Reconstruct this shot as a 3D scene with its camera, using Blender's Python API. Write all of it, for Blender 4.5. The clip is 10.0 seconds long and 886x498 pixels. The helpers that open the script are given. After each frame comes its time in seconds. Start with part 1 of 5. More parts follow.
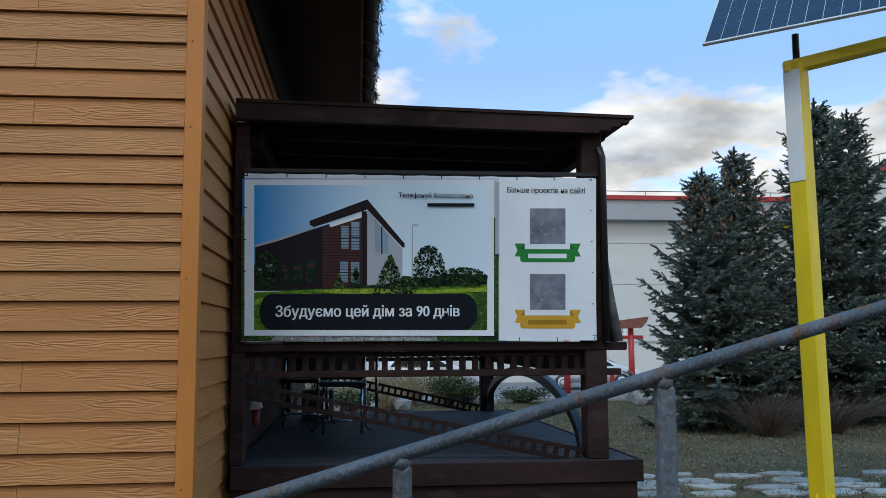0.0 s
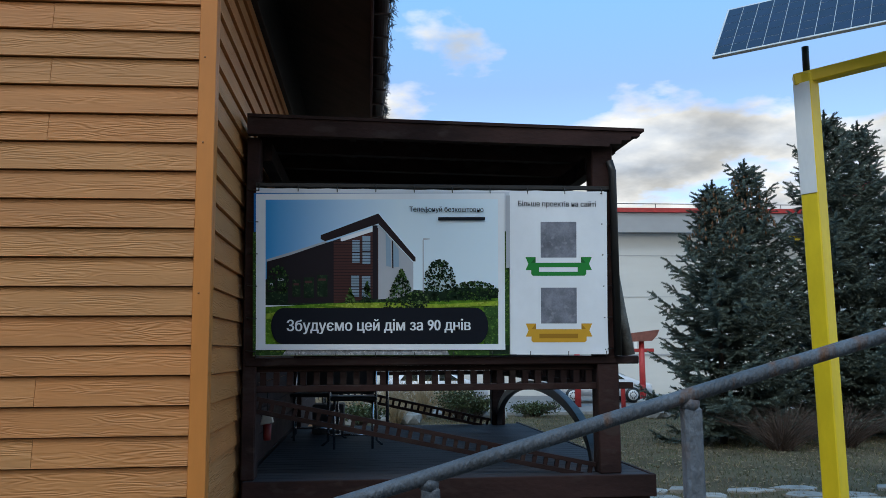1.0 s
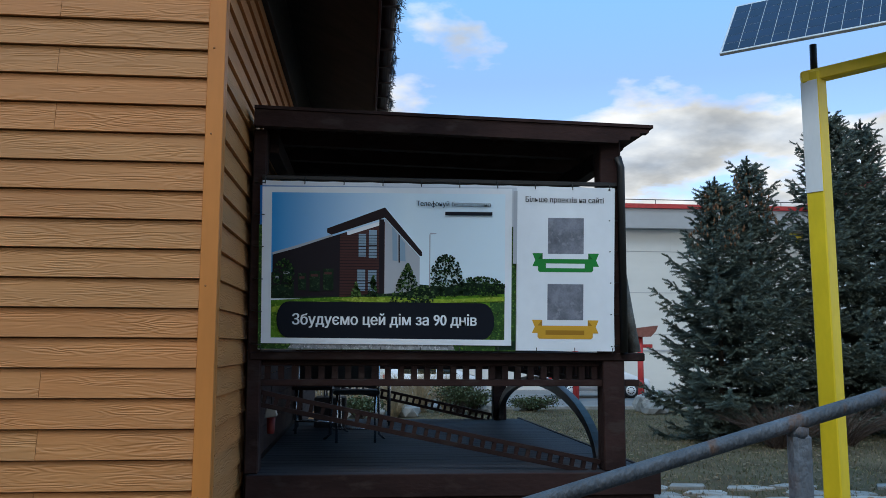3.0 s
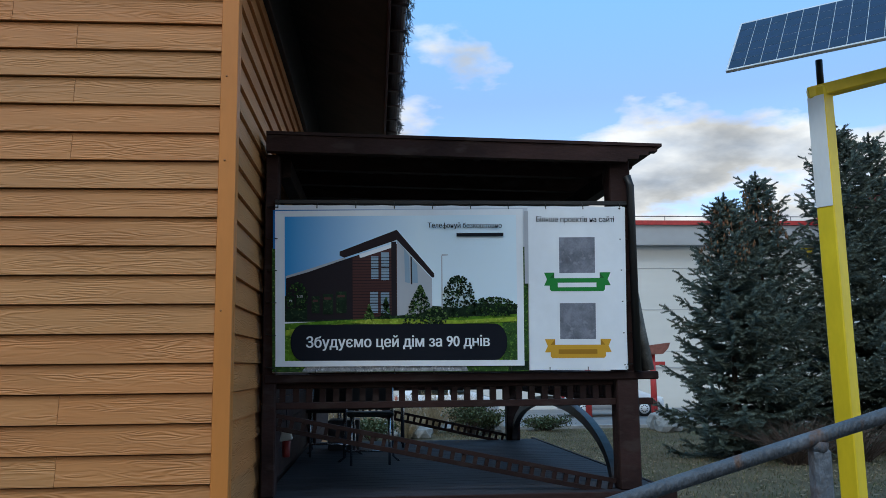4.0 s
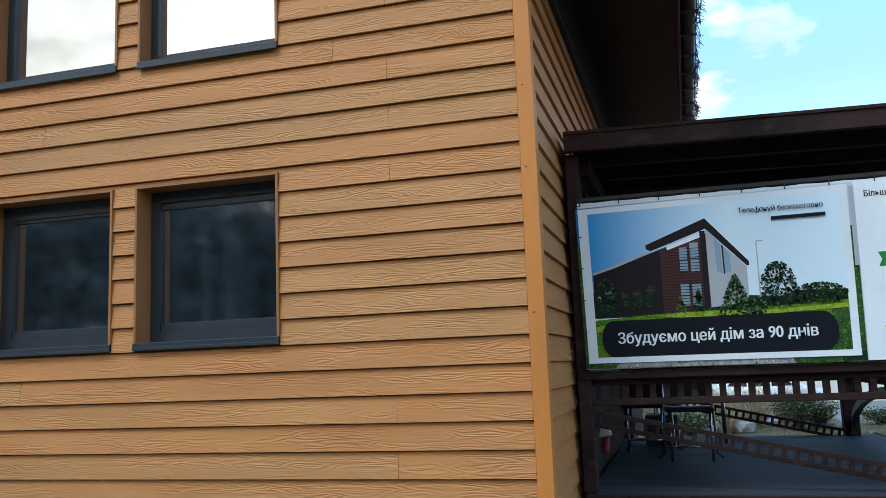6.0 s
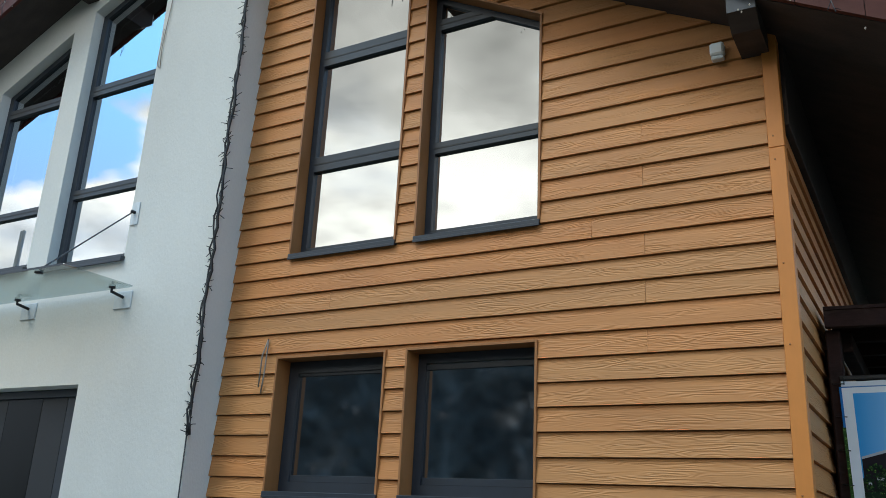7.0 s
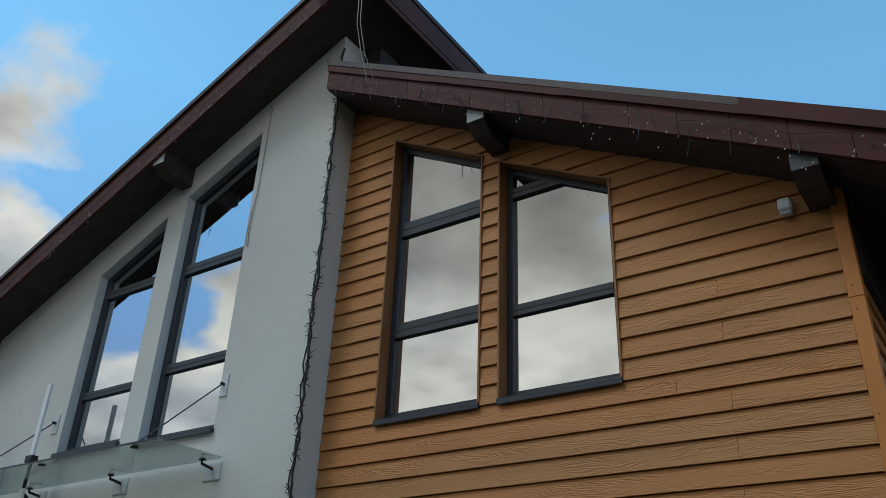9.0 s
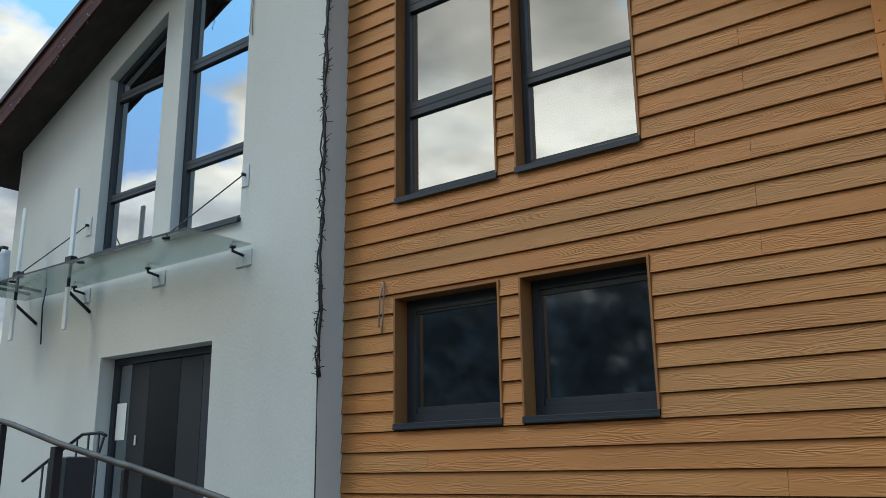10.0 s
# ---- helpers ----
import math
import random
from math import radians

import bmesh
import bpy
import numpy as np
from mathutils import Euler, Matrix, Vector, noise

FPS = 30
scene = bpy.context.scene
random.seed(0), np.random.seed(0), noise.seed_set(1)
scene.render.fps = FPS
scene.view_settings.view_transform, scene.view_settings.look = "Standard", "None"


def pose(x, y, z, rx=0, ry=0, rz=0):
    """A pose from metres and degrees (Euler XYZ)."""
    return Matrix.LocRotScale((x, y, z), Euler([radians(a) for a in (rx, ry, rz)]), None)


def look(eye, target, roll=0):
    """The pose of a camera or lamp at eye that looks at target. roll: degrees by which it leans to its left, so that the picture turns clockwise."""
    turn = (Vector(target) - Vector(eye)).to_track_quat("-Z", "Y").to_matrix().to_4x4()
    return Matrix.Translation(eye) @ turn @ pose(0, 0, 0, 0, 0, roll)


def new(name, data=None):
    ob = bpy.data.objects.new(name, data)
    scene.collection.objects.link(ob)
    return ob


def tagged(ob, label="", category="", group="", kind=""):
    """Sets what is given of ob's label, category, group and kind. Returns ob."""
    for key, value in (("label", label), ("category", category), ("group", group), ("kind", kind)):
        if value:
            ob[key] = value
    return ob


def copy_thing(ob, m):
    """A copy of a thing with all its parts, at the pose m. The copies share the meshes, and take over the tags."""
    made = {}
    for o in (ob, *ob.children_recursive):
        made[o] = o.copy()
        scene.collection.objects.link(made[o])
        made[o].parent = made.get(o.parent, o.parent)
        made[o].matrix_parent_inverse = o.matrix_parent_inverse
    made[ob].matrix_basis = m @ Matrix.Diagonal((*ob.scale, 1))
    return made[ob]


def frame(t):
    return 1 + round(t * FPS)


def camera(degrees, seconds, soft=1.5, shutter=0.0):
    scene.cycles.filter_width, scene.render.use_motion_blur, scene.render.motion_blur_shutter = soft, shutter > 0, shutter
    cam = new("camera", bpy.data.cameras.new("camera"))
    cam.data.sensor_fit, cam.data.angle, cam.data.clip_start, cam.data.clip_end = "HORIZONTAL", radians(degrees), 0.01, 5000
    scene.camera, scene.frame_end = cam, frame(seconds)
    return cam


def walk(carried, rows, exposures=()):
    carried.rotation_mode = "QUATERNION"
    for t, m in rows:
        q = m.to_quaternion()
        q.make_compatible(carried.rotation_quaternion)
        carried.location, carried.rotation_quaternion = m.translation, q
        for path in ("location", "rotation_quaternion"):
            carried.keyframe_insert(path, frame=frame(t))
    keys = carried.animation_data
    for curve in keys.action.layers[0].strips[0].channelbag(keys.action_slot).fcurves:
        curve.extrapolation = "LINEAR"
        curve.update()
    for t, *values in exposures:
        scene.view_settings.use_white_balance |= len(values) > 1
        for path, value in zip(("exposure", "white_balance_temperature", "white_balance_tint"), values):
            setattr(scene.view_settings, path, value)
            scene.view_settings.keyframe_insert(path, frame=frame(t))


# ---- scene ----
cam = camera(55.4, 10.0, soft=0.85)
PATH = [
    (0, (0.878, -4.712, 1.69), (1.075, -2.733, 1.9), -0.3),
    (0.5, (0.87, -4.715, 1.694), (1.062, -2.739, 1.941), -0.3),
    (1, (0.867, -4.715, 1.695), (1.042, -2.737, 1.936), -0.4),
    (1.5, (0.865, -4.707, 1.684), (1.051, -2.724, 1.865), 0.2),
    (2, (0.878, -4.694, 1.677), (1.052, -2.707, 1.825), -0.1),
    (2.5, (0.855, -4.681, 1.7), (1.02, -2.697, 1.893), -0.1),
    (2.7, (0.835, -4.68, 1.708), (1.017, -2.699, 1.914), 0.4),
    (4, (0.792, -4.716, 1.714), (0.949, -2.741, 1.986), -0.6),
    (4.5, (0.799, -4.73, 1.712), (0.955, -2.752, 1.969), -0.9),
    (5, (0.811, -4.735, 1.708), (0.921, -2.753, 1.952), -1.0),
    (5.3, (0.817, -4.736, 1.695), (0.817, -2.746, 1.893), -2.9),
    (5.5, (0.826, -4.7, 1.701), (0.67, -2.715, 1.885), -2.9),
    (5.7, (0.844, -4.689, 1.718), (0.47, -2.735, 1.923), -2.5),
    (6, (0.756, -4.751, 1.737), (0.219, -2.844, 2.011), -2.2),
    (6.2, (0.801, -4.756, 1.697), (0.102, -2.914, 2.041), -0.8),
    (7.3, (0.573, -5.246, 1.823), (-0.43, -3.67, 2.537), 3.1),
    (7.5, (0.617, -5.23, 1.825), (-0.415, -3.71, 2.614), 3.3),
    (8, (0.662, -5.336, 1.861), (-0.304, -3.917, 2.888), 3.5),
    (8.5, (0.615, -5.388, 1.793), (-0.382, -4.004, 2.837), 3.4),
    (9, (0.607, -5.396, 1.773), (-0.419, -3.963, 2.719), 2.3),
    (9.5, (0.556, -5.448, 1.663), (-0.545, -3.918, 2.329), 2.2),
    (10, (0.584, -5.285, 1.595), (-0.58, -3.739, 2.101), -0.8),
]
walk(cam, [(t, look(eye, aim, lean)) for t, eye, aim, lean in PATH],
     [(0, 0.38, 6250, 6), (5.0, 0.33, 5980, 5), (5.6, 0.66, 6050, 4), (6.1, 1.02, 6150, 2), (7.4, 0.42, 6300, 2), (8.0, -0.22, 6280, 2), (9.0, -0.17, 6300, 2), (9.5, 0.02, 6330, 2), (10, 0.29, 6380, 1)])

# ---------- sky, sun, exposure ----------
world = bpy.data.worlds.new("sky")
scene.world = world
world.use_nodes = True
wn, wl = world.node_tree.nodes, world.node_tree.links
wn.clear()
SUN_EL, SUN_AZ = radians(55), radians(209)
sky = wn.new("ShaderNodeTexSky")
sky.sky_type, sky.sun_disc = "NISHITA", False
sky.sun_elevation, sky.sun_rotation = SUN_EL, SUN_AZ
sky.air_density, sky.dust_density, sky.ozone_density = 1.0, 0.1, 1.6
co = wn.new("ShaderNodeTexCoord")
sep = wn.new("ShaderNodeSeparateXYZ")
wl.new(co.outputs["Generated"], sep.inputs[0])
lift = wn.new("ShaderNodeMath"); lift.operation = "MAXIMUM"; lift.inputs[1].default_value = 0.0
wl.new(sep.outputs["Z"], lift.inputs[0])
plus = wn.new("ShaderNodeMath"); plus.operation = "ADD"; plus.inputs[1].default_value = 0.22
wl.new(lift.outputs[0], plus.inputs[0])
div = wn.new("ShaderNodeVectorMath"); div.operation = "DIVIDE"
wl.new(co.outputs["Generated"], div.inputs[0])
wl.new(plus.outputs[0], div.inputs[1])
puff = wn.new("ShaderNodeTexNoise")
puff.inputs["Scale"].default_value, puff.inputs["Detail"].default_value, puff.inputs["Roughness"].default_value = 1.9, 8, 0.52
wl.new(div.outputs[0], puff.inputs["Vector"])
low = wn.new("ShaderNodeMapRange")           # more cloud towards the horizon
low.inputs["From Min"].default_value, low.inputs["From Max"].default_value = 0.13, 0.48
low.inputs["To Min"].default_value, low.inputs["To Max"].default_value = 0.155, -0.16
wl.new(sep.outputs["Z"], low.inputs["Value"])
amount = wn.new("ShaderNodeMath"); amount.operation = "ADD"
back = wn.new("ShaderNodeMapRange")          # the southern half is the cloudier one
back.inputs["From Min"].default_value, back.inputs["From Max"].default_value = -0.48, -0.78
back.inputs["To Min"].default_value, back.inputs["To Max"].default_value = 0.0, 0.29
wl.new(sep.outputs["Y"], back.inputs["Value"])
south = wn.new("ShaderNodeMath"); south.operation = "ADD"
wl.new(back.outputs[0], south.inputs[0]); wl.new(low.outputs[0], south.inputs[1])
west = wn.new("ShaderNodeMapRange")          # a bank of cloud in the west
west.inputs["From Min"].default_value, west.inputs["From Max"].default_value = -0.58, -0.82
west.inputs["To Min"].default_value, west.inputs["To Max"].default_value = 0.0, 0.13
wl.new(sep.outputs["X"], west.inputs["Value"])
banks = wn.new("ShaderNodeMath"); banks.operation = "ADD"
wl.new(south.outputs[0], banks.inputs[0]); wl.new(west.outputs[0], banks.inputs[1])
wl.new(puff.outputs["Fac"], amount.inputs[0]); wl.new(banks.outputs[0], amount.inputs[1])
mask = wn.new("ShaderNodeValToRGB")
mask.color_ramp.elements[0].position, mask.color_ramp.elements[1].position = 0.53, 0.60
wl.new(amount.outputs[0], mask.inputs[0])
tone = wn.new("ShaderNodeValToRGB")          # thin bright rims, grey-blue bodies
tone.color_ramp.elements[0].position, tone.color_ramp.elements[0].color = 0.52, (5.3, 4.9, 4.4, 1)
tone.color_ramp.elements[1].position, tone.color_ramp.elements[1].color = 0.76, (2.15, 2.4, 2.85, 1)
thick = wn.new("ShaderNodeMath"); thick.operation = "MULTIPLY_ADD"; thick.inputs[1].default_value = -0.85
wl.new(back.outputs[0], thick.inputs[0]); wl.new(amount.outputs[0], thick.inputs[2])
wl.new(thick.outputs[0], tone.inputs[0])
both = wn.new("ShaderNodeMix"); both.data_type = "RGBA"
glow = wn.new("ShaderNodeMapRange")          # clouds opposite the sun's side show their lit faces
glow.inputs["From Min"].default_value, glow.inputs["From Max"].default_value = 0.2, -0.6
glow.inputs["To Min"].default_value, glow.inputs["To Max"].default_value = 1.0, 2.1
wl.new(sep.outputs["Y"], glow.inputs["Value"])
shine = wn.new("ShaderNodeMapRange")         # the low southern clouds are the bright ones, the high sheet is grey
shine.inputs["From Min"].default_value, shine.inputs["From Max"].default_value = 0.30, 0.52
shine.inputs["To Min"].default_value, shine.inputs["To Max"].default_value = 1.75, 0.62
wl.new(sep.outputs["Z"], shine.inputs["Value"]); wl.new(shine.outputs[0], glow.inputs["To Max"])
lit = wn.new("ShaderNodeVectorMath"); lit.operation = "SCALE"
billow = wn.new("ShaderNodeTexNoise")        # light and shade on the cloud bodies
billow.inputs["Scale"].default_value, billow.inputs["Detail"].default_value = 4.2, 5
wl.new(div.outputs[0], billow.inputs["Vector"])
relief = wn.new("ShaderNodeMapRange")
relief.inputs["From Min"].default_value, relief.inputs["From Max"].default_value = 0.36, 0.62
relief.inputs["To Min"].default_value, relief.inputs["To Max"].default_value = 0.74, 1.32
wl.new(billow.outputs["Fac"], relief.inputs["Value"])
bright = wn.new("ShaderNodeMath"); bright.operation = "MULTIPLY"
wl.new(glow.outputs[0], bright.inputs[0]); wl.new(relief.outputs[0], bright.inputs[1])
wl.new(tone.outputs[0], lit.inputs[0]); wl.new(bright.outputs[0], lit.inputs["Scale"])
wl.new(mask.outputs[0], both.inputs["Factor"])
clear = wn.new("ShaderNodeMix"); clear.data_type, clear.blend_type = "RGBA", "MULTIPLY"
clear.inputs["Factor"].default_value = 1.0
air = wn.new("ShaderNodeValToRGB")           # a clearer, brighter blue higher up
air.color_ramp.elements[0].position, air.color_ramp.elements[0].color = 0.30, (1.06, 1.04, 1.14, 1)
air.color_ramp.elements[1].position, air.color_ramp.elements[1].color = 0.60, (1.5, 2.15, 2.05, 1)
wl.new(sep.outputs["Z"], air.inputs[0]); wl.new(air.outputs[0], clear.inputs["B"])
wl.new(sky.outputs[0], clear.inputs["A"])
wl.new(clear.outputs["Result"], both.inputs["A"]); wl.new(lit.outputs[0], both.inputs["B"])
bg = wn.new("ShaderNodeBackground"); bg.inputs["Strength"].default_value = 0.15
wl.new(both.outputs["Result"], bg.inputs["Color"])
wo = wn.new("ShaderNodeOutputWorld"); wl.new(bg.outputs[0], wo.inputs["Surface"])

sun_data = bpy.data.lights.new("sun", "SUN")
sun_data.energy, sun_data.angle, sun_data.color = 0.95, radians(20), (1.0, 0.92, 0.82)
sun = new("sun", sun_data)
sun.matrix_world = look((-5, -9, 14.8), (0, 0, 0))


# ---------- small tools ----------
def ramp(nt, a, b, c0, c1):
    r = nt.nodes.new("ShaderNodeValToRGB")
    r.color_ramp.elements[0].position, r.color_ramp.elements[1].position = a, b
    r.color_ramp.elements[0].color, r.color_ramp.elements[1].color = (*c0, 1), (*c1, 1)
    return r


def material(name, colour, rough=0.6, metal=0.0, dark=0.75, scale=(6, 6, 6), bump=0.1, fine=60, spec=0.5, wear=None, piece=0.0):
    """Two scales of noise on the colour, fine relief; wear: a second colour in patches; piece: lightness by object."""
    m = bpy.data.materials.new(name)
    m.use_nodes = True
    nt = m.node_tree
    b = nt.nodes["Principled BSDF"]
    b.inputs["Roughness"].default_value, b.inputs["Metallic"].default_value = rough, metal
    b.inputs["Specular IOR Level"].default_value = spec
    tc = nt.nodes.new("ShaderNodeTexCoord")
    mp = nt.nodes.new("ShaderNodeMapping"); mp.inputs["Scale"].default_value = scale
    nt.links.new(tc.outputs["Object"], mp.inputs[0])
    n1 = nt.nodes.new("ShaderNodeTexNoise"); n1.inputs["Scale"].default_value, n1.inputs["Detail"].default_value = 1.0, 6
    nt.links.new(mp.outputs[0], n1.inputs["Vector"])
    n2 = nt.nodes.new("ShaderNodeTexNoise"); n2.inputs["Scale"].default_value, n2.inputs["Detail"].default_value = fine / 6, 4
    nt.links.new(mp.outputs[0], n2.inputs["Vector"])
    low_c = tuple(c * dark for c in colour)
    high_c = tuple(min(1, c * (2 - dark)) for c in colour)
    r = ramp(nt, 0.3, 0.72, low_c, high_c)
    nt.links.new(n1.outputs["Fac"], r.inputs[0])
    mix = nt.nodes.new("ShaderNodeMix"); mix.data_type, mix.blend_type = "RGBA", "MULTIPLY"
    mix.inputs["Factor"].default_value = 0.5
    r2 = ramp(nt, 0.3, 0.7, (dark, dark, dark), (1, 1, 1))
    nt.links.new(n2.outputs["Fac"], r2.inputs[0])
    nt.links.new(r.outputs[0], mix.inputs["A"]); nt.links.new(r2.outputs[0], mix.inputs["B"])
    last = mix.outputs["Result"]
    if wear:
        n3 = nt.nodes.new("ShaderNodeTexNoise"); n3.inputs["Scale"].default_value, n3.inputs["Detail"].default_value = 2.3, 9
        nt.links.new(mp.outputs[0], n3.inputs["Vector"])
        r3 = ramp(nt, 0.56, 0.66, (0, 0, 0), (1, 1, 1))
        nt.links.new(n3.outputs["Fac"], r3.inputs[0])
        mw = nt.nodes.new("ShaderNodeMix"); mw.data_type = "RGBA"
        nt.links.new(r3.outputs[0], mw.inputs["Factor"]); nt.links.new(last, mw.inputs["A"])
        mw.inputs["B"].default_value = (*wear, 1)
        last = mw.outputs["Result"]
    if piece:
        oi = nt.nodes.new("ShaderNodeObjectInfo")
        mr = nt.nodes.new("ShaderNodeMapRange")
        mr.inputs["To Min"].default_value, mr.inputs["To Max"].default_value = 1 - piece, 1 + piece
        nt.links.new(oi.outputs["Random"], mr.inputs["Value"])
        mo = nt.nodes.new("ShaderNodeVectorMath"); mo.operation = "SCALE"
        nt.links.new(last, mo.inputs[0]); nt.links.new(mr.outputs[0], mo.inputs["Scale"])
        last = mo.outputs[0]
    nt.links.new(last, b.inputs["Base Color"])
    if bump:
        bp = nt.nodes.new("ShaderNodeBump"); bp.inputs["Strength"].default_value, bp.inputs["Distance"].default_value = bump, 0.01
        nt.links.new(n2.outputs["Fac"], bp.inputs["Height"])
        nt.links.new(bp.outputs[0], b.inputs["Normal"])
    return m


def siding_material():
    """Ochre fibre-cement boards with embossed wood grain along the board."""
    m = material("ochre_siding", (0.50, 0.228, 0.075), 0.62, dark=0.86, scale=(0.7, 0.7, 5), bump=0, fine=40, spec=0.42, piece=0.055)
    nt = m.node_tree
    b = nt.nodes["Principled BSDF"]
    tc = nt.nodes.new("ShaderNodeTexCoord")
    oi = nt.nodes.new("ShaderNodeObjectInfo")
    # some boards have weathered redder than others, in long soft stains
    paint = b.inputs["Base Color"].links[0].from_socket
    stain = nt.nodes.new("ShaderNodeTexNoise"); stain.inputs["Scale"].default_value, stain.inputs["Detail"].default_value = 1.1, 5
    smap = nt.nodes.new("ShaderNodeMapping"); smap.inputs["Scale"].default_value = (1.2, 1.2, 4.5)
    nt.links.new(tc.outputs["Object"], smap.inputs[0]); nt.links.new(smap.outputs[0], stain.inputs["Vector"])
    share = nt.nodes.new("ShaderNodeMath"); share.operation = "MULTIPLY_ADD"; share.inputs[1].default_value = 0.9
    nt.links.new(stain.outputs["Fac"], share.inputs[0])
    shift = nt.nodes.new("ShaderNodeMath"); shift.operation = "MULTIPLY_ADD"; shift.inputs[1].default_value, shift.inputs[2].default_value = 0.55, -0.30
    nt.links.new(oi.outputs["Random"], shift.inputs[0]); nt.links.new(shift.outputs[0], share.inputs[2])
    clampd = nt.nodes.new("ShaderNodeMapRange"); clampd.inputs["From Min"].default_value, clampd.inputs["From Max"].default_value = 0.2, 0.75
    nt.links.new(share.outputs[0], clampd.inputs["Value"])
    red = nt.nodes.new("ShaderNodeMix"); red.data_type, red.blend_type = "RGBA", "MULTIPLY"
    red.inputs["B"].default_value = (0.94, 0.82, 0.72, 1)
    nt.links.new(clampd.outputs[0], red.inputs["Factor"]); nt.links.new(paint, red.inputs["A"])
    nt.links.new(red.outputs["Result"], b.inputs["Base Color"])
    sh = nt.nodes.new("ShaderNodeVectorMath"); sh.operation = "ADD"
    mu = nt.nodes.new("ShaderNodeMath"); mu.operation = "MULTIPLY"; mu.inputs[1].default_value = 40
    nt.links.new(oi.outputs["Random"], mu.inputs[0])
    nt.links.new(tc.outputs["Object"], sh.inputs[0]); nt.links.new(mu.outputs[0], sh.inputs[1])
    mp = nt.nodes.new("ShaderNodeMapping"); mp.inputs["Scale"].default_value = (1.6, 1.6, 15)
    nt.links.new(sh.outputs[0], mp.inputs[0])
    field = nt.nodes.new("ShaderNodeTexNoise"); field.inputs["Scale"].default_value, field.inputs["Detail"].default_value = 1.0, 2
    nt.links.new(mp.outputs[0], field.inputs["Vector"])
    rings = nt.nodes.new("ShaderNodeMath"); rings.operation = "MULTIPLY"; rings.inputs[1].default_value = 75
    nt.links.new(field.outputs["Fac"], rings.inputs[0])
    wave = nt.nodes.new("ShaderNodeMath"); wave.operation = "SINE"
    nt.links.new(rings.outputs[0], wave.inputs[0])
    patch = nt.nodes.new("ShaderNodeTexNoise"); patch.inputs["Scale"].default_value = 1.3
    nt.links.new(mp.outputs[0], patch.inputs["Vector"])
    pr = ramp(nt, 0.42, 0.62, (0.08, 0.08, 0.08), (1, 1, 1))
    nt.links.new(patch.outputs["Fac"], pr.inputs[0])
    hh = nt.nodes.new("ShaderNodeMath"); hh.operation = "MULTIPLY"
    nt.links.new(wave.outputs[0], hh.inputs[0]); nt.links.new(pr.outputs[0], hh.inputs[1])
    bp = nt.nodes.new("ShaderNodeBump"); bp.inputs["Strength"].default_value, bp.inputs["Distance"].default_value = 0.42, 0.004
    nt.links.new(hh.outputs[0], bp.inputs["Height"]); nt.links.new(bp.outputs[0], b.inputs["Normal"])
    return m


def glass_material(name, mirror, tint, dirt=0.02):
    m = bpy.data.materials.new(name)
    m.use_nodes = True
    nt = m.node_tree
    nt.nodes.clear()
    out = nt.nodes.new("ShaderNodeOutputMaterial")
    g = nt.nodes.new("ShaderNodeBsdfGlossy"); g.inputs["Roughness"].default_value = dirt; g.inputs["Color"].default_value = (0.93, 0.96, 1, 1)
    t = nt.nodes.new("ShaderNodeBsdfTransparent"); t.inputs["Color"].default_value = (*tint, 1)
    mx = nt.nodes.new("ShaderNodeMixShader"); mx.inputs[0].default_value = mirror
    nt.links.new(t.outputs[0], mx.inputs[1]); nt.links.new(g.outputs[0], mx.inputs[2])
    tc = nt.nodes.new("ShaderNodeTexCoord")
    n = nt.nodes.new("ShaderNodeTexNoise"); n.inputs["Scale"].default_value = 0.9
    nt.links.new(tc.outputs["Object"], n.inputs["Vector"])
    bp = nt.nodes.new("ShaderNodeBump"); bp.inputs["Strength"].default_value, bp.inputs["Distance"].default_value = 0.06, 0.02
    nt.links.new(n.outputs["Fac"], bp.inputs["Height"]); nt.links.new(bp.outputs[0], g.inputs["Normal"])
    nt.links.new(mx.outputs[0], out.inputs["Surface"])
    return m


def link_mesh(name, verts, faces, mat, parent=None, label="", smooth=False):
    me = bpy.data.meshes.new(name)
    me.from_pydata([tuple(v) for v in verts], [], faces)
    me.update()
    if mat:
        me.materials.append(mat)
    if smooth:
        me.polygons.foreach_set("use_smooth", [True] * len(me.polygons))
    ob = new(name, me)
    if parent:
        ob.parent = parent
    return tagged(ob, label)


def part(name, bm, mat, parent=None, label="", smooth=False):
    bmesh.ops.recalc_face_normals(bm, faces=bm.faces[:])
    me = bpy.data.meshes.new(name)
    bm.to_mesh(me)
    bm.free()
    me.materials.append(mat)
    if smooth:
        me.polygons.foreach_set("use_smooth", [True] * len(me.polygons))
    ob = new(name, me)
    if parent:
        ob.parent = parent
    return tagged(ob, label)


def add_box(bm, lo, hi, m=None, bevel=0.0):
    b2 = bmesh.new()
    bmesh.ops.create_cube(b2, size=1)
    for v in b2.verts:
        v.co = Vector([lo[i] + (v.co[i] + 0.5) * (hi[i] - lo[i]) for i in range(3)])
    if bevel:
        bmesh.ops.bevel(b2, geom=b2.edges[:], offset=bevel, segments=1, affect="EDGES")
    if m is not None:
        b2.transform(m)
    tmp = bpy.data.meshes.new("tmp")
    b2.to_mesh(tmp); b2.free()
    bm.from_mesh(tmp)
    bpy.data.meshes.remove(tmp)


def box(name, lo, hi, mat, parent=None, bevel=0.004, m=None, label=""):
    bm = bmesh.new()
    add_box(bm, lo, hi, m, bevel)
    return part(name, bm, mat, parent, label)


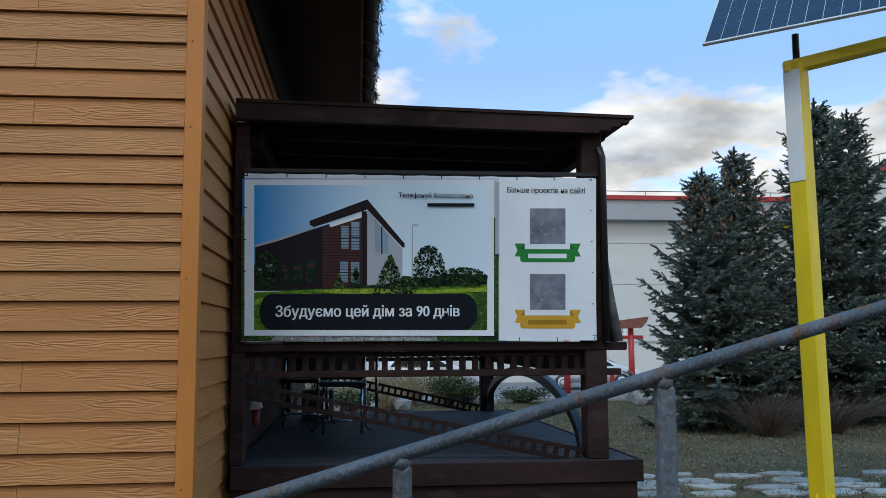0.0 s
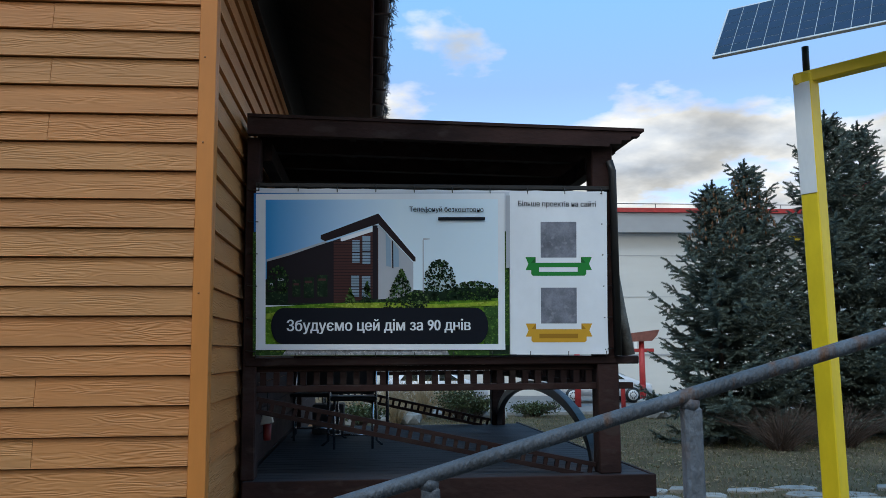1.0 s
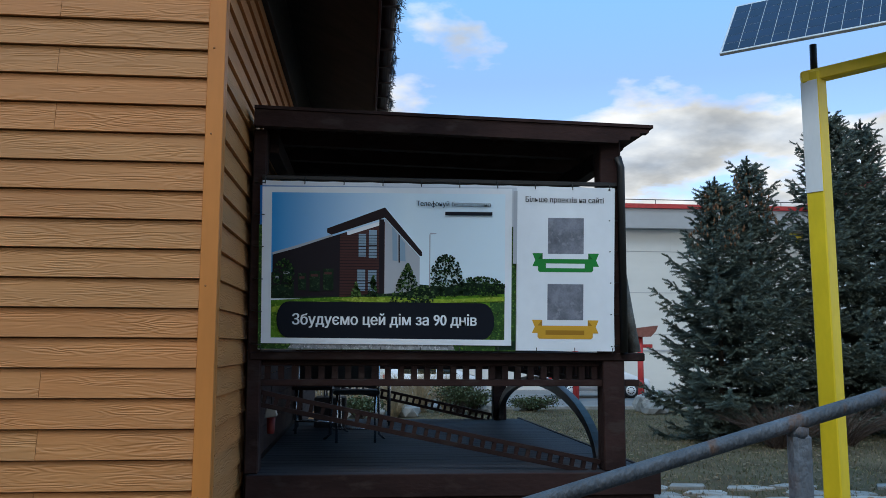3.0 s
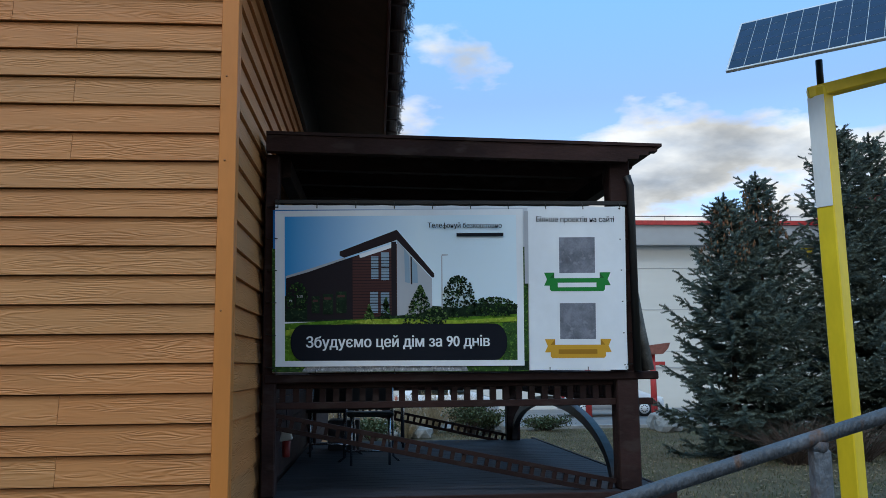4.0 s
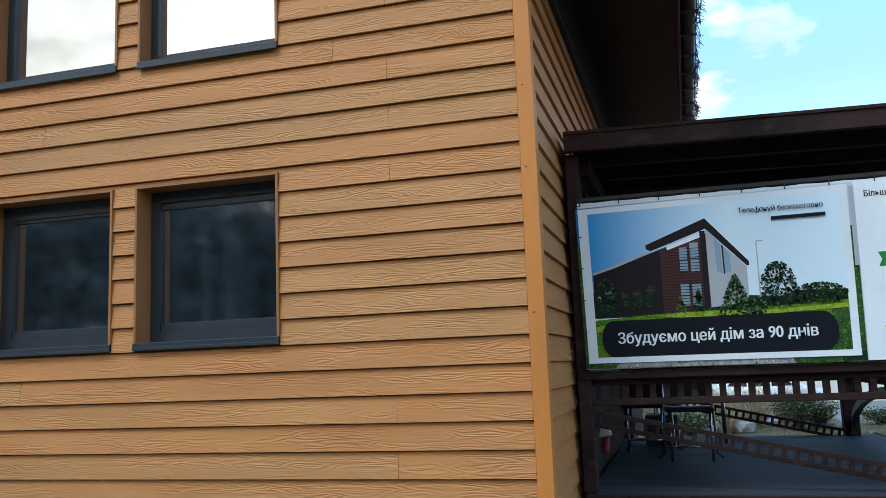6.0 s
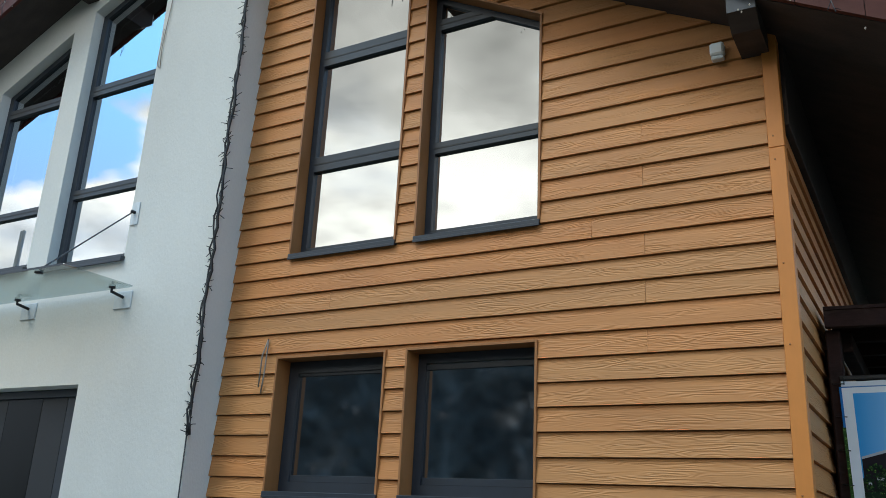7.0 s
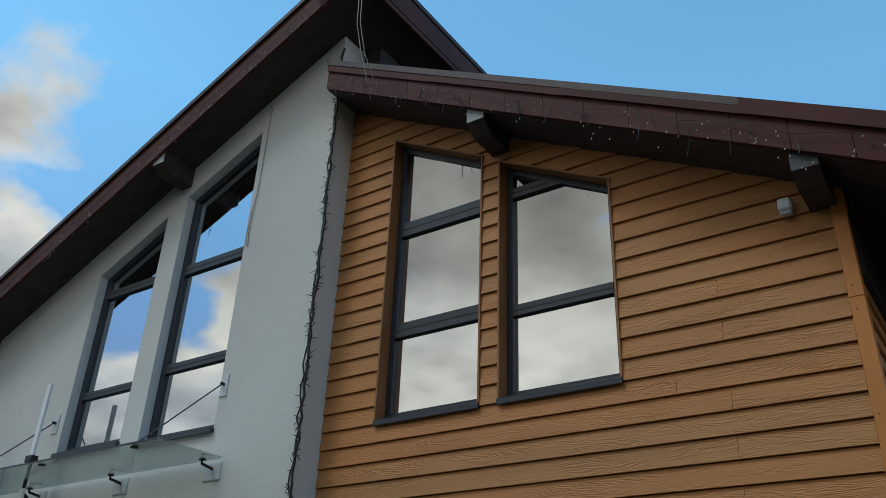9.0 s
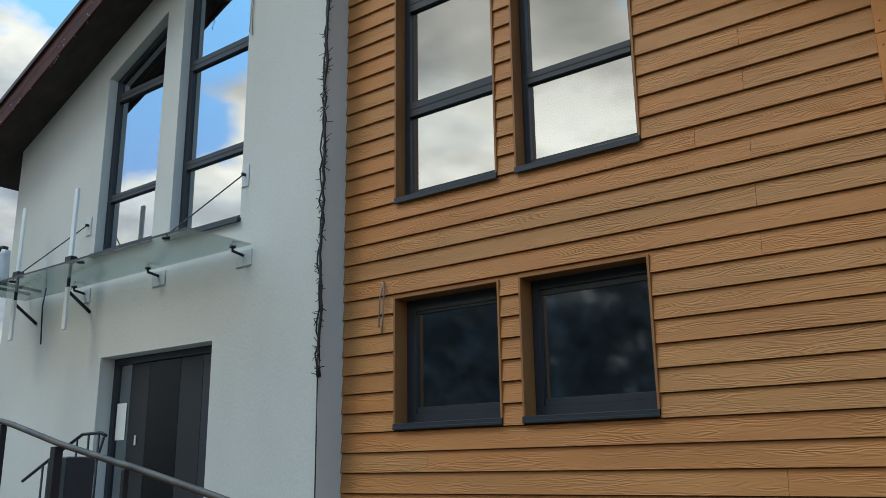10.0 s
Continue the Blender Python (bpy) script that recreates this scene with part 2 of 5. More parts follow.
def add_tube(bm, pts, r0, r1=None, n=8):
    """A round bar along points, with closed ends."""
    r1 = r0 if r1 is None else r1
    pts = [Vector(p) for p in pts]
    rings = []
    up = Vector((0.13, 0.21, 0.97))
    for i, p in enumerate(pts):
        d = (pts[min(i + 1, len(pts) - 1)] - pts[max(i - 1, 0)]).normalized()
        side = d.cross(up)
        if side.length < 0.05:
            side = d.cross(Vector((1, 0.2, 0)))
        side.normalize()
        over = side.cross(d)
        r = r0 + (r1 - r0) * i / max(1, len(pts) - 1)
        rings.append([bm.verts.new(p + side * r * math.cos(a) + over * r * math.sin(a)) for a in [2 * math.pi * k / n for k in range(n)]])
    for a, b in zip(rings, rings[1:]):
        for k in range(n):
            bm.faces.new((a[k], a[(k + 1) % n], b[(k + 1) % n], b[k]))
    bm.faces.new(rings[0][::-1]); bm.faces.new(rings[-1])


def tube(name, pts, r, mat, parent=None, r1=None, n=8, label=""):
    bm = bmesh.new()
    add_tube(bm, pts, r, r1, n)
    return part(name, bm, mat, parent, label, smooth=True)


def add_prism(bm, poly, y0, y1):
    """A polygon in x, z drawn out from y0 to y1."""
    a = [bm.verts.new((x, y0, z)) for x, z in poly]
    b = [bm.verts.new((x, y1, z)) for x, z in poly]
    n = len(poly)
    bm.faces.new(a); bm.faces.new(b[::-1])
    for k in range(n):
        bm.faces.new((a[k], b[k], b[(k + 1) % n], a[(k + 1) % n]))


def prism(name, poly, y0, y1, mat, parent=None, label="", bevel=0.0):
    bm = bmesh.new()
    add_prism(bm, poly, y0, y1)
    if bevel:
        bmesh.ops.bevel(bm, geom=bm.edges[:], offset=bevel, segments=1, affect="EDGES")
    return part(name, bm, mat, parent, label)


def clip(poly, a, b, c):
    """The part of a convex polygon where a*x + b*z <= c."""
    out = []
    for (x0, z0), (x1, z1) in zip(poly, poly[1:] + poly[:1]):
        d0, d1 = a * x0 + b * z0 - c, a * x1 + b * z1 - c
        if d0 <= 0:
            out.append((x0, z0))
        if d0 * d1 < 0:
            s = d0 / (d0 - d1)
            out.append((x0 + s * (x1 - x0), z0 + s * (z1 - z0)))
    return out


def thing(name, at, label, category, group="", kind=""):
    ob = new(name)
    ob.location = at
    ob.empty_display_size = 0.1
    return tagged(ob, label, category, group, kind)


def settle(root):
    """Lets parts that were made in world places hang under a thing that stands elsewhere."""
    bpy.context.view_layer.update()
    for o in root.children:
        o.matrix_parent_inverse = root.matrix_world.inverted()
    return root


# ---------- materials ----------
M_SIDING = siding_material()
M_CORNER = material("orange_corner_trim", (0.60, 0.215, 0.042), 0.5, dark=0.9, scale=(4, 4, 0.8), bump=0.04)
M_REVEAL = material("brown_reveal", (0.33, 0.135, 0.04), 0.55, dark=0.85, scale=(3, 3, 1), bump=0.05)
M_STUCCO = material("white_stucco", (0.66, 0.645, 0.60), 0.9, dark=0.93, scale=(0.8, 0.8, 0.5), bump=0.25, fine=420, spec=0.2)
M_FASCIA = material("brown_fascia_metal", (0.088, 0.027, 0.019), 0.6, dark=0.8, scale=(2, 2, 2), bump=0.05, spec=0.2, piece=0.12)
M_SOFFIT = material("dark_soffit_boards", (0.046, 0.032, 0.027), 0.75, dark=0.7, scale=(1, 8, 8), bump=0.1)
M_ROOF = material("brown_roof_sheet", (0.06, 0.03, 0.025), 0.55, dark=0.7, bump=0.1)
M_FRAME = material("anthracite_frame", (0.026, 0.031, 0.040), 0.42, dark=0.9, bump=0.02)
M_GLASS = glass_material("coated_glass", 0.50, (0.35, 0.38, 0.40))
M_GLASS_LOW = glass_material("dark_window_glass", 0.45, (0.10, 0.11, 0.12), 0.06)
M_CLEAR = glass_material("canopy_glass", 0.24, (0.70, 0.75, 0.73), 0.12)
M_PORCH = material("dark_stained_timber", (0.031, 0.0155, 0.014), 0.75, dark=0.6, spec=0.18, scale=(2, 5, 5), bump=0.25, wear=(0.038, 0.025, 0.022), piece=0.2)
M_DECK = material("worn_grey_deck", (0.032, 0.030, 0.035), 0.7, dark=0.7, spec=0.2, scale=(1.5, 8, 4), bump=0.15, piece=0.15)
M_STEEL = material("galvanised_rail", (0.105, 0.115, 0.130), 0.6, metal=0.2, dark=0.55, scale=(26, 26, 9), bump=0.35, fine=90, wear=(0.135, 0.068, 0.038))
M_RUSTY = material("rusting_steel_post", (0.125, 0.135, 0.150), 0.65, metal=0.15, dark=0.5, scale=(9, 9, 5), bump=0.35, fine=160, wear=(0.105, 0.052, 0.030))
M_BLACK = material("black_plastic", (0.012, 0.012, 0.013), 0.5, bump=0.02)
M_IRON = material("dark_iron", (0.03, 0.03, 0.033), 0.5, metal=0.4, bump=0.1)
M_CHROME = material("chromed_tube", (0.55, 0.57, 0.6), 0.25, metal=1.0, dark=0.9, bump=0.0)
M_YELLOW = material("yellow_paint", (0.84, 0.61, 0.018), 0.45, dark=0.9, scale=(3, 3, 1.2), bump=0.03)
M_WHITE = material("white_paint", (0.82, 0.82, 0.80), 0.55, dark=0.92, scale=(3, 3, 1), bump=0.05)
M_PLATE = material("grey_white_plate", (0.62, 0.64, 0.64), 0.4, dark=0.85, bump=0.05)
M_RED = material("red_paint", (0.42, 0.03, 0.028), 0.5, dark=0.8, bump=0.05)
M_CONCRETE = material("grey_concrete", (0.27, 0.265, 0.25), 0.9, dark=0.75, bump=0.3)
M_STONE = material("pale_flagstone", (0.29, 0.285, 0.265), 0.85, dark=0.7, scale=(5, 5, 5), bump=0.4, piece=0.2)
M_HALL = material("pale_hall_cladding", (0.60, 0.60, 0.57), 0.7, dark=0.94, scale=(0.15, 0.15, 0.6), bump=0.0)
M_HALL_GREY = material("grey_hall_band", (0.36, 0.37, 0.38), 0.7, dark=0.9, scale=(0.3, 0.3, 0.3), bump=0.0)
M_CABLE = material("pale_cable", (0.32, 0.29, 0.25), 0.6, bump=0.0)
M_BARK = material("spruce_bark", (0.075, 0.052, 0.038), 0.9, dark=0.6, scale=(9, 9, 3), bump=0.6)
M_NEEDLE = material("spruce_needles", (0.108, 0.134, 0.106), 0.6, dark=0.55, scale=(2.2, 2.2, 2.2), bump=0.0, spec=0.3)
M_CONE = material("dry_cones", (0.20, 0.105, 0.05), 0.8, dark=0.6, scale=(20, 20, 20), bump=0.2)
M_SHRUB = material("shrub_leaf", (0.062, 0.085, 0.032), 0.7, dark=0.6, scale=(4, 4, 4), bump=0.0)
M_STRAW = material("dry_straw", (0.38, 0.29, 0.17), 0.85, dark=0.7, scale=(5, 5, 5), bump=0.0)
M_TWIG = material("bare_twigs", (0.085, 0.055, 0.04), 0.85, dark=0.7, bump=0.0)
M_ROOM = material("dim_room_plaster", (0.20, 0.19, 0.18), 0.9, dark=0.85, bump=0.0)

# ---------- the house ----------
ROW, Z0 = 0.16, 1.90                 # board exposure, height of one board's lower edge
XJ, YW = -4.48, -0.295               # where timber meets stucco; front plane of the stucco wall
S_LOW, S_UP = 0.545, 0.447           # roof slopes


def low_soffit(x):
    return 4.885 - S_LOW * x


def up_soffit(x):
    return 8.20 + S_UP * (x + 4.48)


# openings: x left, x right, bottom, top left, top right
TIMBER_OPEN = [(-3.872, -2.845, 3.82, 6.730, 6.166), (-2.655, -1.640, 3.82, 6.050, 5.510),
               (-3.882, -2.862, 1.93, 2.975, 2.975), (-2.662, -1.648, 1.93, 2.975, 2.975)]
STUCCO_OPEN = [(-8.11, -7.01, 3.97, 6.16, 6.66), (-6.705, -5.59, 3.92, 6.83, 7.33), (-7.775, -5.905, 0.70, 2.80, 2.80)]


def wall_strips(bm, x0, x1, z0, top, openings, y0, y1):
    """A wall with openings that go through it, in upright strips."""
    cuts = sorted({x0, x1, *[v for o in openings for v in o[:2] if x0 < v < x1]})
    for a, b in zip(cuts, cuts[1:]):
        mid = (a + b) / 2
        here = sorted([o for o in openings if o[0] < mid < o[1]], key=lambda o: o[2])
        base_a = base_b = z0
        for o in here:
            add_prism(bm, [(a, base_a), (b, base_b), (b, o[2]), (a, o[2])], y0, y1)
            sl = (o[4] - o[3]) / (o[1] - o[0])
            base_a, base_b = o[3] + sl * (a - o[0]), o[3] + sl * (b - o[0])
        add_prism(bm, [(a, base_a), (b, base_b), (b, top(b)), (a, top(a))], y0, y1)


bm = bmesh.new()
wall_strips(bm, XJ, -0.02, -0.2, lambda x: low_soffit(x) + 0.05, TIMBER_OPEN, 0.022, 0.30)
wall_timber = tagged(part("wall_timber_front", bm, M_REVEAL), "ochre lap-board front wall with four windows", "wall", kind="structure")
bm = bmesh.new()
wall_strips(bm, -10.05, XJ, -0.2, lambda x: up_soffit(x) + 0.04, STUCCO_OPEN, YW, 0.05)
wall_stucco = tagged(part("wall_stucco_front", bm, M_STUCCO), "off-white stucco wall with tall windows and entrance", "wall", kind="structure")
bm = bmesh.new()
add_box(bm, (-10.05, 0.05, -0.2), (-9.75, 9.2, 5.6))
tagged(part("wall_stucco_side", bm, M_STUCCO), "off-white stucco side wall of the house", "wall", kind="structure")
bm = bmesh.new()
add_box(bm, (-0.30, 0.30, -0.2), (-0.02, 9.2, 4.98))
wall_side = tagged(part("wall_timber_side", bm, M_REVEAL), "ochre lap-board side wall beside the veranda", "wall", kind="structure")
bm = bmesh.new()
add_prism(bm, [(-10.05, -0.2), (-0.02, -0.2), (-0.02, 4.9), (-3.95, 7.0), (-3.95, 8.4), (-10.05, 5.5)], 9.2, 9.5)
tagged(part("wall_back", bm, M_STUCCO), "plain back wall that closes the house", "wall", kind="structure")
# rooms behind the panes
box("floor_ground_storey", (-9.75, 0.3, 0.4), (-0.3, 9.2, 0.69), M_ROOM, bevel=0)
box("floor_upper_storey", (-9.75, 0.3, 3.25), (-0.3, 9.2, 3.5), M_ROOM, bevel=0)
box("wall_inner", (-9.75, 3.6, 0.69), (-0.3, 3.75, 6.4), M_ROOM, bevel=0)
for n in ("floor_ground_storey", "floor_upper_storey", "wall_inner"):
    tagged(bpy.data.objects[n], "dim plain inside surface behind the windows", "interior", kind="structure")

# corner trim, in two lengths
def corner_trim(z0, z1):
    bm = bmesh.new()
    add_box(bm, (-0.088, -0.030, z0), (0.006, 0.0215, z1), bevel=0.003)
    add_box(bm, (-0.019, 0.0225, z0), (0.006, 0.075, z1), bevel=0.003)
    return tagged(part("corner_trim", bm, M_CORNER), "orange-painted corner board of the timber wall", "trim", "corner boards", "structure")


corner_trim(-0.1, 4.10)
corner_trim(4.103, 4.96)
for z in (0.9, 2.02, 2.86, 3.35, 4.02, 4.18):
    o = tube("nail_head", [(-0.055, -0.029, z), (-0.055, -0.0325, z)], 0.006, M_REVEAL, n=8)
    tagged(o, "small nail head in the corner board", "nail", "nails in the corner board")

# roof over the timber part
def slab(bm, x0, x1, under, thick, y0, y1):
    add_prism(bm, [(x0, under(x0)), (x1, under(x1)), (x1, under(x1) + thick), (x0, under(x0) + thick)], y0, y1)


FY, UY = -0.50, -0.78                # front faces of the two roof edges
bm = bmesh.new(); slab(bm, XJ + 0.01, 0.87, low_soffit, 0.30, FY + 0.04, 9.8)
tagged(part("soffit_low_roof", bm, M_SOFFIT), "dark boarded underside of the lower roof", "soffit", kind="structure")
low_roof = thing("roof_low", (0, 0, 5), "brown sheet roof with string lights along its edge", "roof", kind="structure")
bm = bmesh.new(); slab(bm, XJ + 0.01, 0.94, lambda x: low_soffit(x) + 0.303, 0.07, FY - 0.03, 9.85)
part("roof_sheet", bm, M_ROOF, low_roof)
n = 15
for i in range(n):                    # fascia plates, end to end
    a, b = XJ + 0.02 + (0.88 - XJ) * i / n, XJ + 0.02 + (0.88 - XJ) * (i + 1) / n - 0.004
    bm = bmesh.new(); slab(bm, a, b, lambda x: low_soffit(x) + 0.005, 0.26, FY, FY + 0.035)
    part("fascia_plate", bm, M_FASCIA, low_roof)
for i in range(4):
    a, b = XJ + 0.02 + 5.35 * i / 4, XJ + 0.02 + 5.35 * (i + 1) / 4 + 0.03
    bm = bmesh.new(); slab(bm, a, b, lambda x: low_soffit(x) + 0.225 + 0.004 * i, 0.135, FY - 0.022 - 0.003 * i, FY - 0.003)
    part("verge_cap", bm, M_FASCIA, low_roof)
# eave: board, gutter and its brackets
ze = low_soffit(0.88)
box("eave_board", (0.872, FY + 0.04, ze - 0.06), (0.898, 9.8, ze + 0.24), M_FASCIA, low_roof)
bm = bmesh.new()
prof = [(0.062 * math.cos(a), 0.062 * math.sin(a)) for a in np.linspace(math.pi, 2 * math.pi, 9)]
prof2 = [(0.056 * math.cos(a), 0.056 * math.sin(a)) for a in np.linspace(2 * math.pi, math.pi, 9)]
add_prism(bm, [(0.963 + x, ze + 0.06 + z) for x, z in prof + prof2], FY, 9.8)
part("gutter", bm, M_ROOF, low_roof, "half-round dark gutter", smooth=False)
for i in range(20):
    y = FY + 0.3 + i * 0.5
    box("gutter_bracket", (0.90, y, ze - 0.02), (1.035, y + 0.025, ze - 0.005), M_ROOF, low_roof, bevel=0)
settle(low_roof)
# dark strip along the top of the side wall, below the eave
box("frieze_board", (-0.018, 0.1, 4.30), (0.03, 9.2, 4.93), M_SOFFIT)
tagged(bpy.data.objects["frieze_board"], "dark strip below the eave on the side wall", "trim", kind="structure")

# roof over the stucco part: one slope, its high edge free
XH = -3.93
bm = bmesh.new(); slab(bm, -10.75, XH + 0.02, up_soffit, 0.26, UY + 0.04, 9.8)
tagged(part("soffit_high_roof", bm, M_SOFFIT), "dark boarded underside of the high roof", "soffit", kind="structure")
high_roof = thing("roof_high", (-6, 0, 7), "steep brown roof over the stucco gable", "roof", kind="structure")
bm = bmesh.new(); slab(bm, -10.8, XH + 0.06, lambda x: up_soffit(x) + 0.263, 0.06, UY - 0.03, 9.85)
part("roof_sheet", bm, M_ROOF, high_roof)
for i in range(9):
    a, b = -10.75 + (XH + 10.77) * i / 9, -10.75 + (XH + 10.77) * (i + 1) / 9 - 0.004
    bm = bmesh.new(); slab(bm, a, b, lambda x: up_soffit(x) - 0.03, 0.285, UY, UY + 0.035)
    part("fascia_plate", bm, M_FASCIA, high_roof)
zh = up_soffit(XH)
box("ridge_fascia", (XH + 0.022, UY, zh - 0.03), (XH + 0.055, 9.8, zh + 0.26), M_FASCIA, high_roof)
box("ridge_fascia_batten", (XH + 0.0, UY + 0.04, zh - 0.10), (XH + 0.05, 9.8, zh - 0.034), M_FASCIA, high_roof)
tube("lightning_rod", [(XH, UY + 0.1, zh + 0.3), (XH, UY + 0.1, zh + 0.95)], 0.008, M_IRON, high_roof)
settle(high_roof)
# wall between the two roofs
box("wall_clerestory", (XJ, 0.06, 6.9), (XJ + 0.22, 9.2, 8.2), M_SOFFIT, bevel=0)
tagged(bpy.data.objects["wall_clerestory"], "dark wall strip between the two roofs", "wall", kind="structure")


def purlin(x, under, y0, w=0.22, h=0.2, end=0.12, cap=None):
    """A beam end that carries the overhang, cut back below."""
    z = under(x) - 0.002
    bm = bmesh.new()
    v = []
    for xx in (x - w / 2, x + w / 2):
        v.append([bm.verts.new((xx, y, zz)) for y, zz in ((y0, z), (y0, z - 0.10), (y0 + end, z - h), (0.02, z - h), (0.02, z + 0.1), (y0, z + 0.1))])
    a, b = v
    bm.faces.new(a); bm.faces.new(b[::-1])
    for k in range(6):
        bm.faces.new((a[k], b[k], b[(k + 1) % 6], a[(k + 1) % 6]))
    o = part("purlin", bm, M_SOFFIT)
    tagged(o, "dark roof beam with a grey metal end cap", "beam", "roof beams", "structure")
    box("end_cap", (x - w / 2, y0 - 0.006, z - 0.10), (x + w / 2, y0 - 0.001, z + 0.09), cap or M_PLATE, o, bevel=0)


purlin(-2.645, low_soffit, FY + 0.05, 0.17, 0.20, cap=M_HALL_GREY)
purlin(-0.125, low_soffit, FY + 0.05, 0.17, 0.18, cap=M_FRAME)
purlin(-6.775, up_soffit, UY + 0.05, 0.18, 0.20)

# ---------- windows ----------
def window(name, o, y, bars, mat_glass, label, sill=True, fw=0.062, inner=True, reveal=None, wall_y=0.0):
    """bars: heights of the transoms. The frame follows the slope of the opening's head."""
    x0, x1, z0, tl, tr = o
    w = thing(name, ((x0 + x1) / 2, y, z0), label, "window", kind="structure")
    sl = (tr - tl) / (x1 - x0)

    def head(x):
        return tl + sl * (x - x0)
    e = 0.006
    zb = z0 + (0.03 if sill else 0.006)
    prism("frame", [(x0 + e, zb), (x0 + fw, zb), (x0 + fw, head(x0 + fw) - e), (x0 + e, head(x0 + e) - e)], y, y + 0.172, M_FRAME, w)
    prism("frame", [(x1 - fw, zb), (x1 - e, zb), (x1 - e, head(x1 - e) - e), (x1 - fw, head(x1 - fw) - e)], y, y + 0.172, M_FRAME, w)
    prism("frame", [(x0 + fw, zb), (x1 - fw, zb), (x1 - fw, zb + 0.075), (x0 + fw, zb + 0.075)], y, y + 0.172, M_FRAME, w)
    prism("frame", [(x0 + fw, head(x0 + fw) - fw), (x1 - fw, head(x1 - fw) - fw), (x1 - fw, head(x1 - fw) - e), (x0 + fw, head(x0 + fw) - e)], y, y + 0.172, M_FRAME, w)
    edges = [zb + 0.075] + [v for b in bars for v in b] + [99]
    for b0, b1 in bars:
        poly = clip([(x0 + fw, b0), (x1 - fw, b0), (x1 - fw, b1), (x0 + fw, b1)], -sl, 1, tl - sl * x0 - fw)
        if len(poly) > 2:
            prism("transom", poly, y - 0.006, y + 0.066, M_FRAME, w)
            zc = (b0 + b1) / 2
            seam = clip([(x0 + fw, zc - 0.006), (x1 - fw, zc - 0.006), (x1 - fw, zc + 0.006), (x0 + fw, zc + 0.006)], -sl, 1, tl - sl * x0 - fw)
            if len(seam) > 2:
                prism("seal", seam, y - 0.009, y - 0.0065, M_BLACK, w)
    for lo, hi in zip(edges[::2], edges[1::2]):
        poly = clip([(x0 + fw, lo), (x1 - fw, lo), (x1 - fw, hi), (x0 + fw, hi)], -sl, 1, tl - sl * x0 - fw)
        if len(poly) > 2:
            p = prism("pane", poly, y + 0.028, y + 0.036, mat_glass, w)
            p.visible_shadow = False
            # thin rubber seal at the lower edge of the pane
            prism("seal", [(x0 + fw, lo), (x1 - fw, lo), (x1 - fw, lo + 0.008), (x0 + fw, lo + 0.008)], y + 0.018, y + 0.027, M_BLACK, w)
    if sill:
        bm = bmesh.new()
        add_box(bm, (x0 - 0.012, wall_y - 0.045, z0 - 0.012), (x1 + 0.012, y + 0.02, z0 + 0.026), bevel=0.003)
        add_box(bm, (x0 - 0.012, wall_y - 0.047, z0 - 0.024), (x1 + 0.012, wall_y - 0.037, z0 - 0.004), bevel=0.002)
        part("sill", bm, M_FRAME, w, "anthracite metal sill")
    if reveal:
        t = 0.012
        prism("reveal", [(x0 - t, z0), (x0 + 0.004, z0), (x0 + 0.004, head(x0) - 0.004), (x0 - t, head(x0) - 0.004)], wall_y - 0.034, y, reveal, w)
        prism("reveal", [(x1 - 0.004, z0), (x1 + t, z0), (x1 + t, head(x1) - 0.004), (x1 - 0.004, head(x1) - 0.004)], wall_y - 0.034, y, reveal, w)
        prism("reveal", [(x0 - t, head(x0) - 0.0038), (x1 + t, head(x1) - 0.0038), (x1 + t, head(x1) + t), (x0 - t, head(x0) + t)], wall_y - 0.034, y, reveal, w)
    return settle(w)


WO = TIMBER_OPEN
window("window_1", WO[0], 0.095, [(4.62, 4.755), (5.655, 5.80)], M_GLASS, "tall anthracite window with sloping head in the timber wall", reveal=M_REVEAL)
window("window_2", WO[1], 0.095, [(4.57, 4.665), (5.70, 5.80)], M_GLASS, "tall anthracite window with sloping head and one transom", reveal=M_REVEAL)
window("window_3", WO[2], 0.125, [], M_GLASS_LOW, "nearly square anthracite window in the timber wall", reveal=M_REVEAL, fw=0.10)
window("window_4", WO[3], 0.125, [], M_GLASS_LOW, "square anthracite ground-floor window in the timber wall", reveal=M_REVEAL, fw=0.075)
window("window_5", STUCCO_OPEN[0], -0.19, [(4.62, 4.70), (5.87, 5.97)], M_GLASS, "tall narrow window in the stucco wall", wall_y=YW, fw=0.075)
window("window_6", STUCCO_OPEN[1], -0.19, [(4.69, 4.785), (5.84, 5.955)], M_GLASS, "tall narrow window with sloping head in the stucco wall", wall_y=YW, fw=0.075)

# sashes that show inside the two lower windows
for (x0, x1, z0, tl, tr), nm in ((WO[2], "window_3"), (WO[3], "window_4")):
    w = bpy.data.objects[nm]
    bpy.context.view_layer.update()
    for lo, hi in (((x0 + 0.075, z0 + 0.105), (x1 - 0.075, z0 + 0.155)), ((x0 + 0.075, tl - 0.125), (x1 - 0.075, tl - 0.085))):
        o = box("sash_rail", (lo[0], 0.137, lo[1]), (hi[0], 0.149, hi[1]), M_FRAME, w, bevel=0.002)
        o.matrix_parent_inverse = w.matrix_world.inverted()
    # white sheet behind window_4's pane imitates a patch of reflected sky
    o = box("paper_note", (x1 - 0.42, 0.164, tl - 0.27), (x1 - 0.27, 0.166, tl - 0.14), M_WHITE, w, bevel=0) if nm == "window_4" else None
    if o:
        o.matrix_parent_inverse = w.matrix_world.inverted()

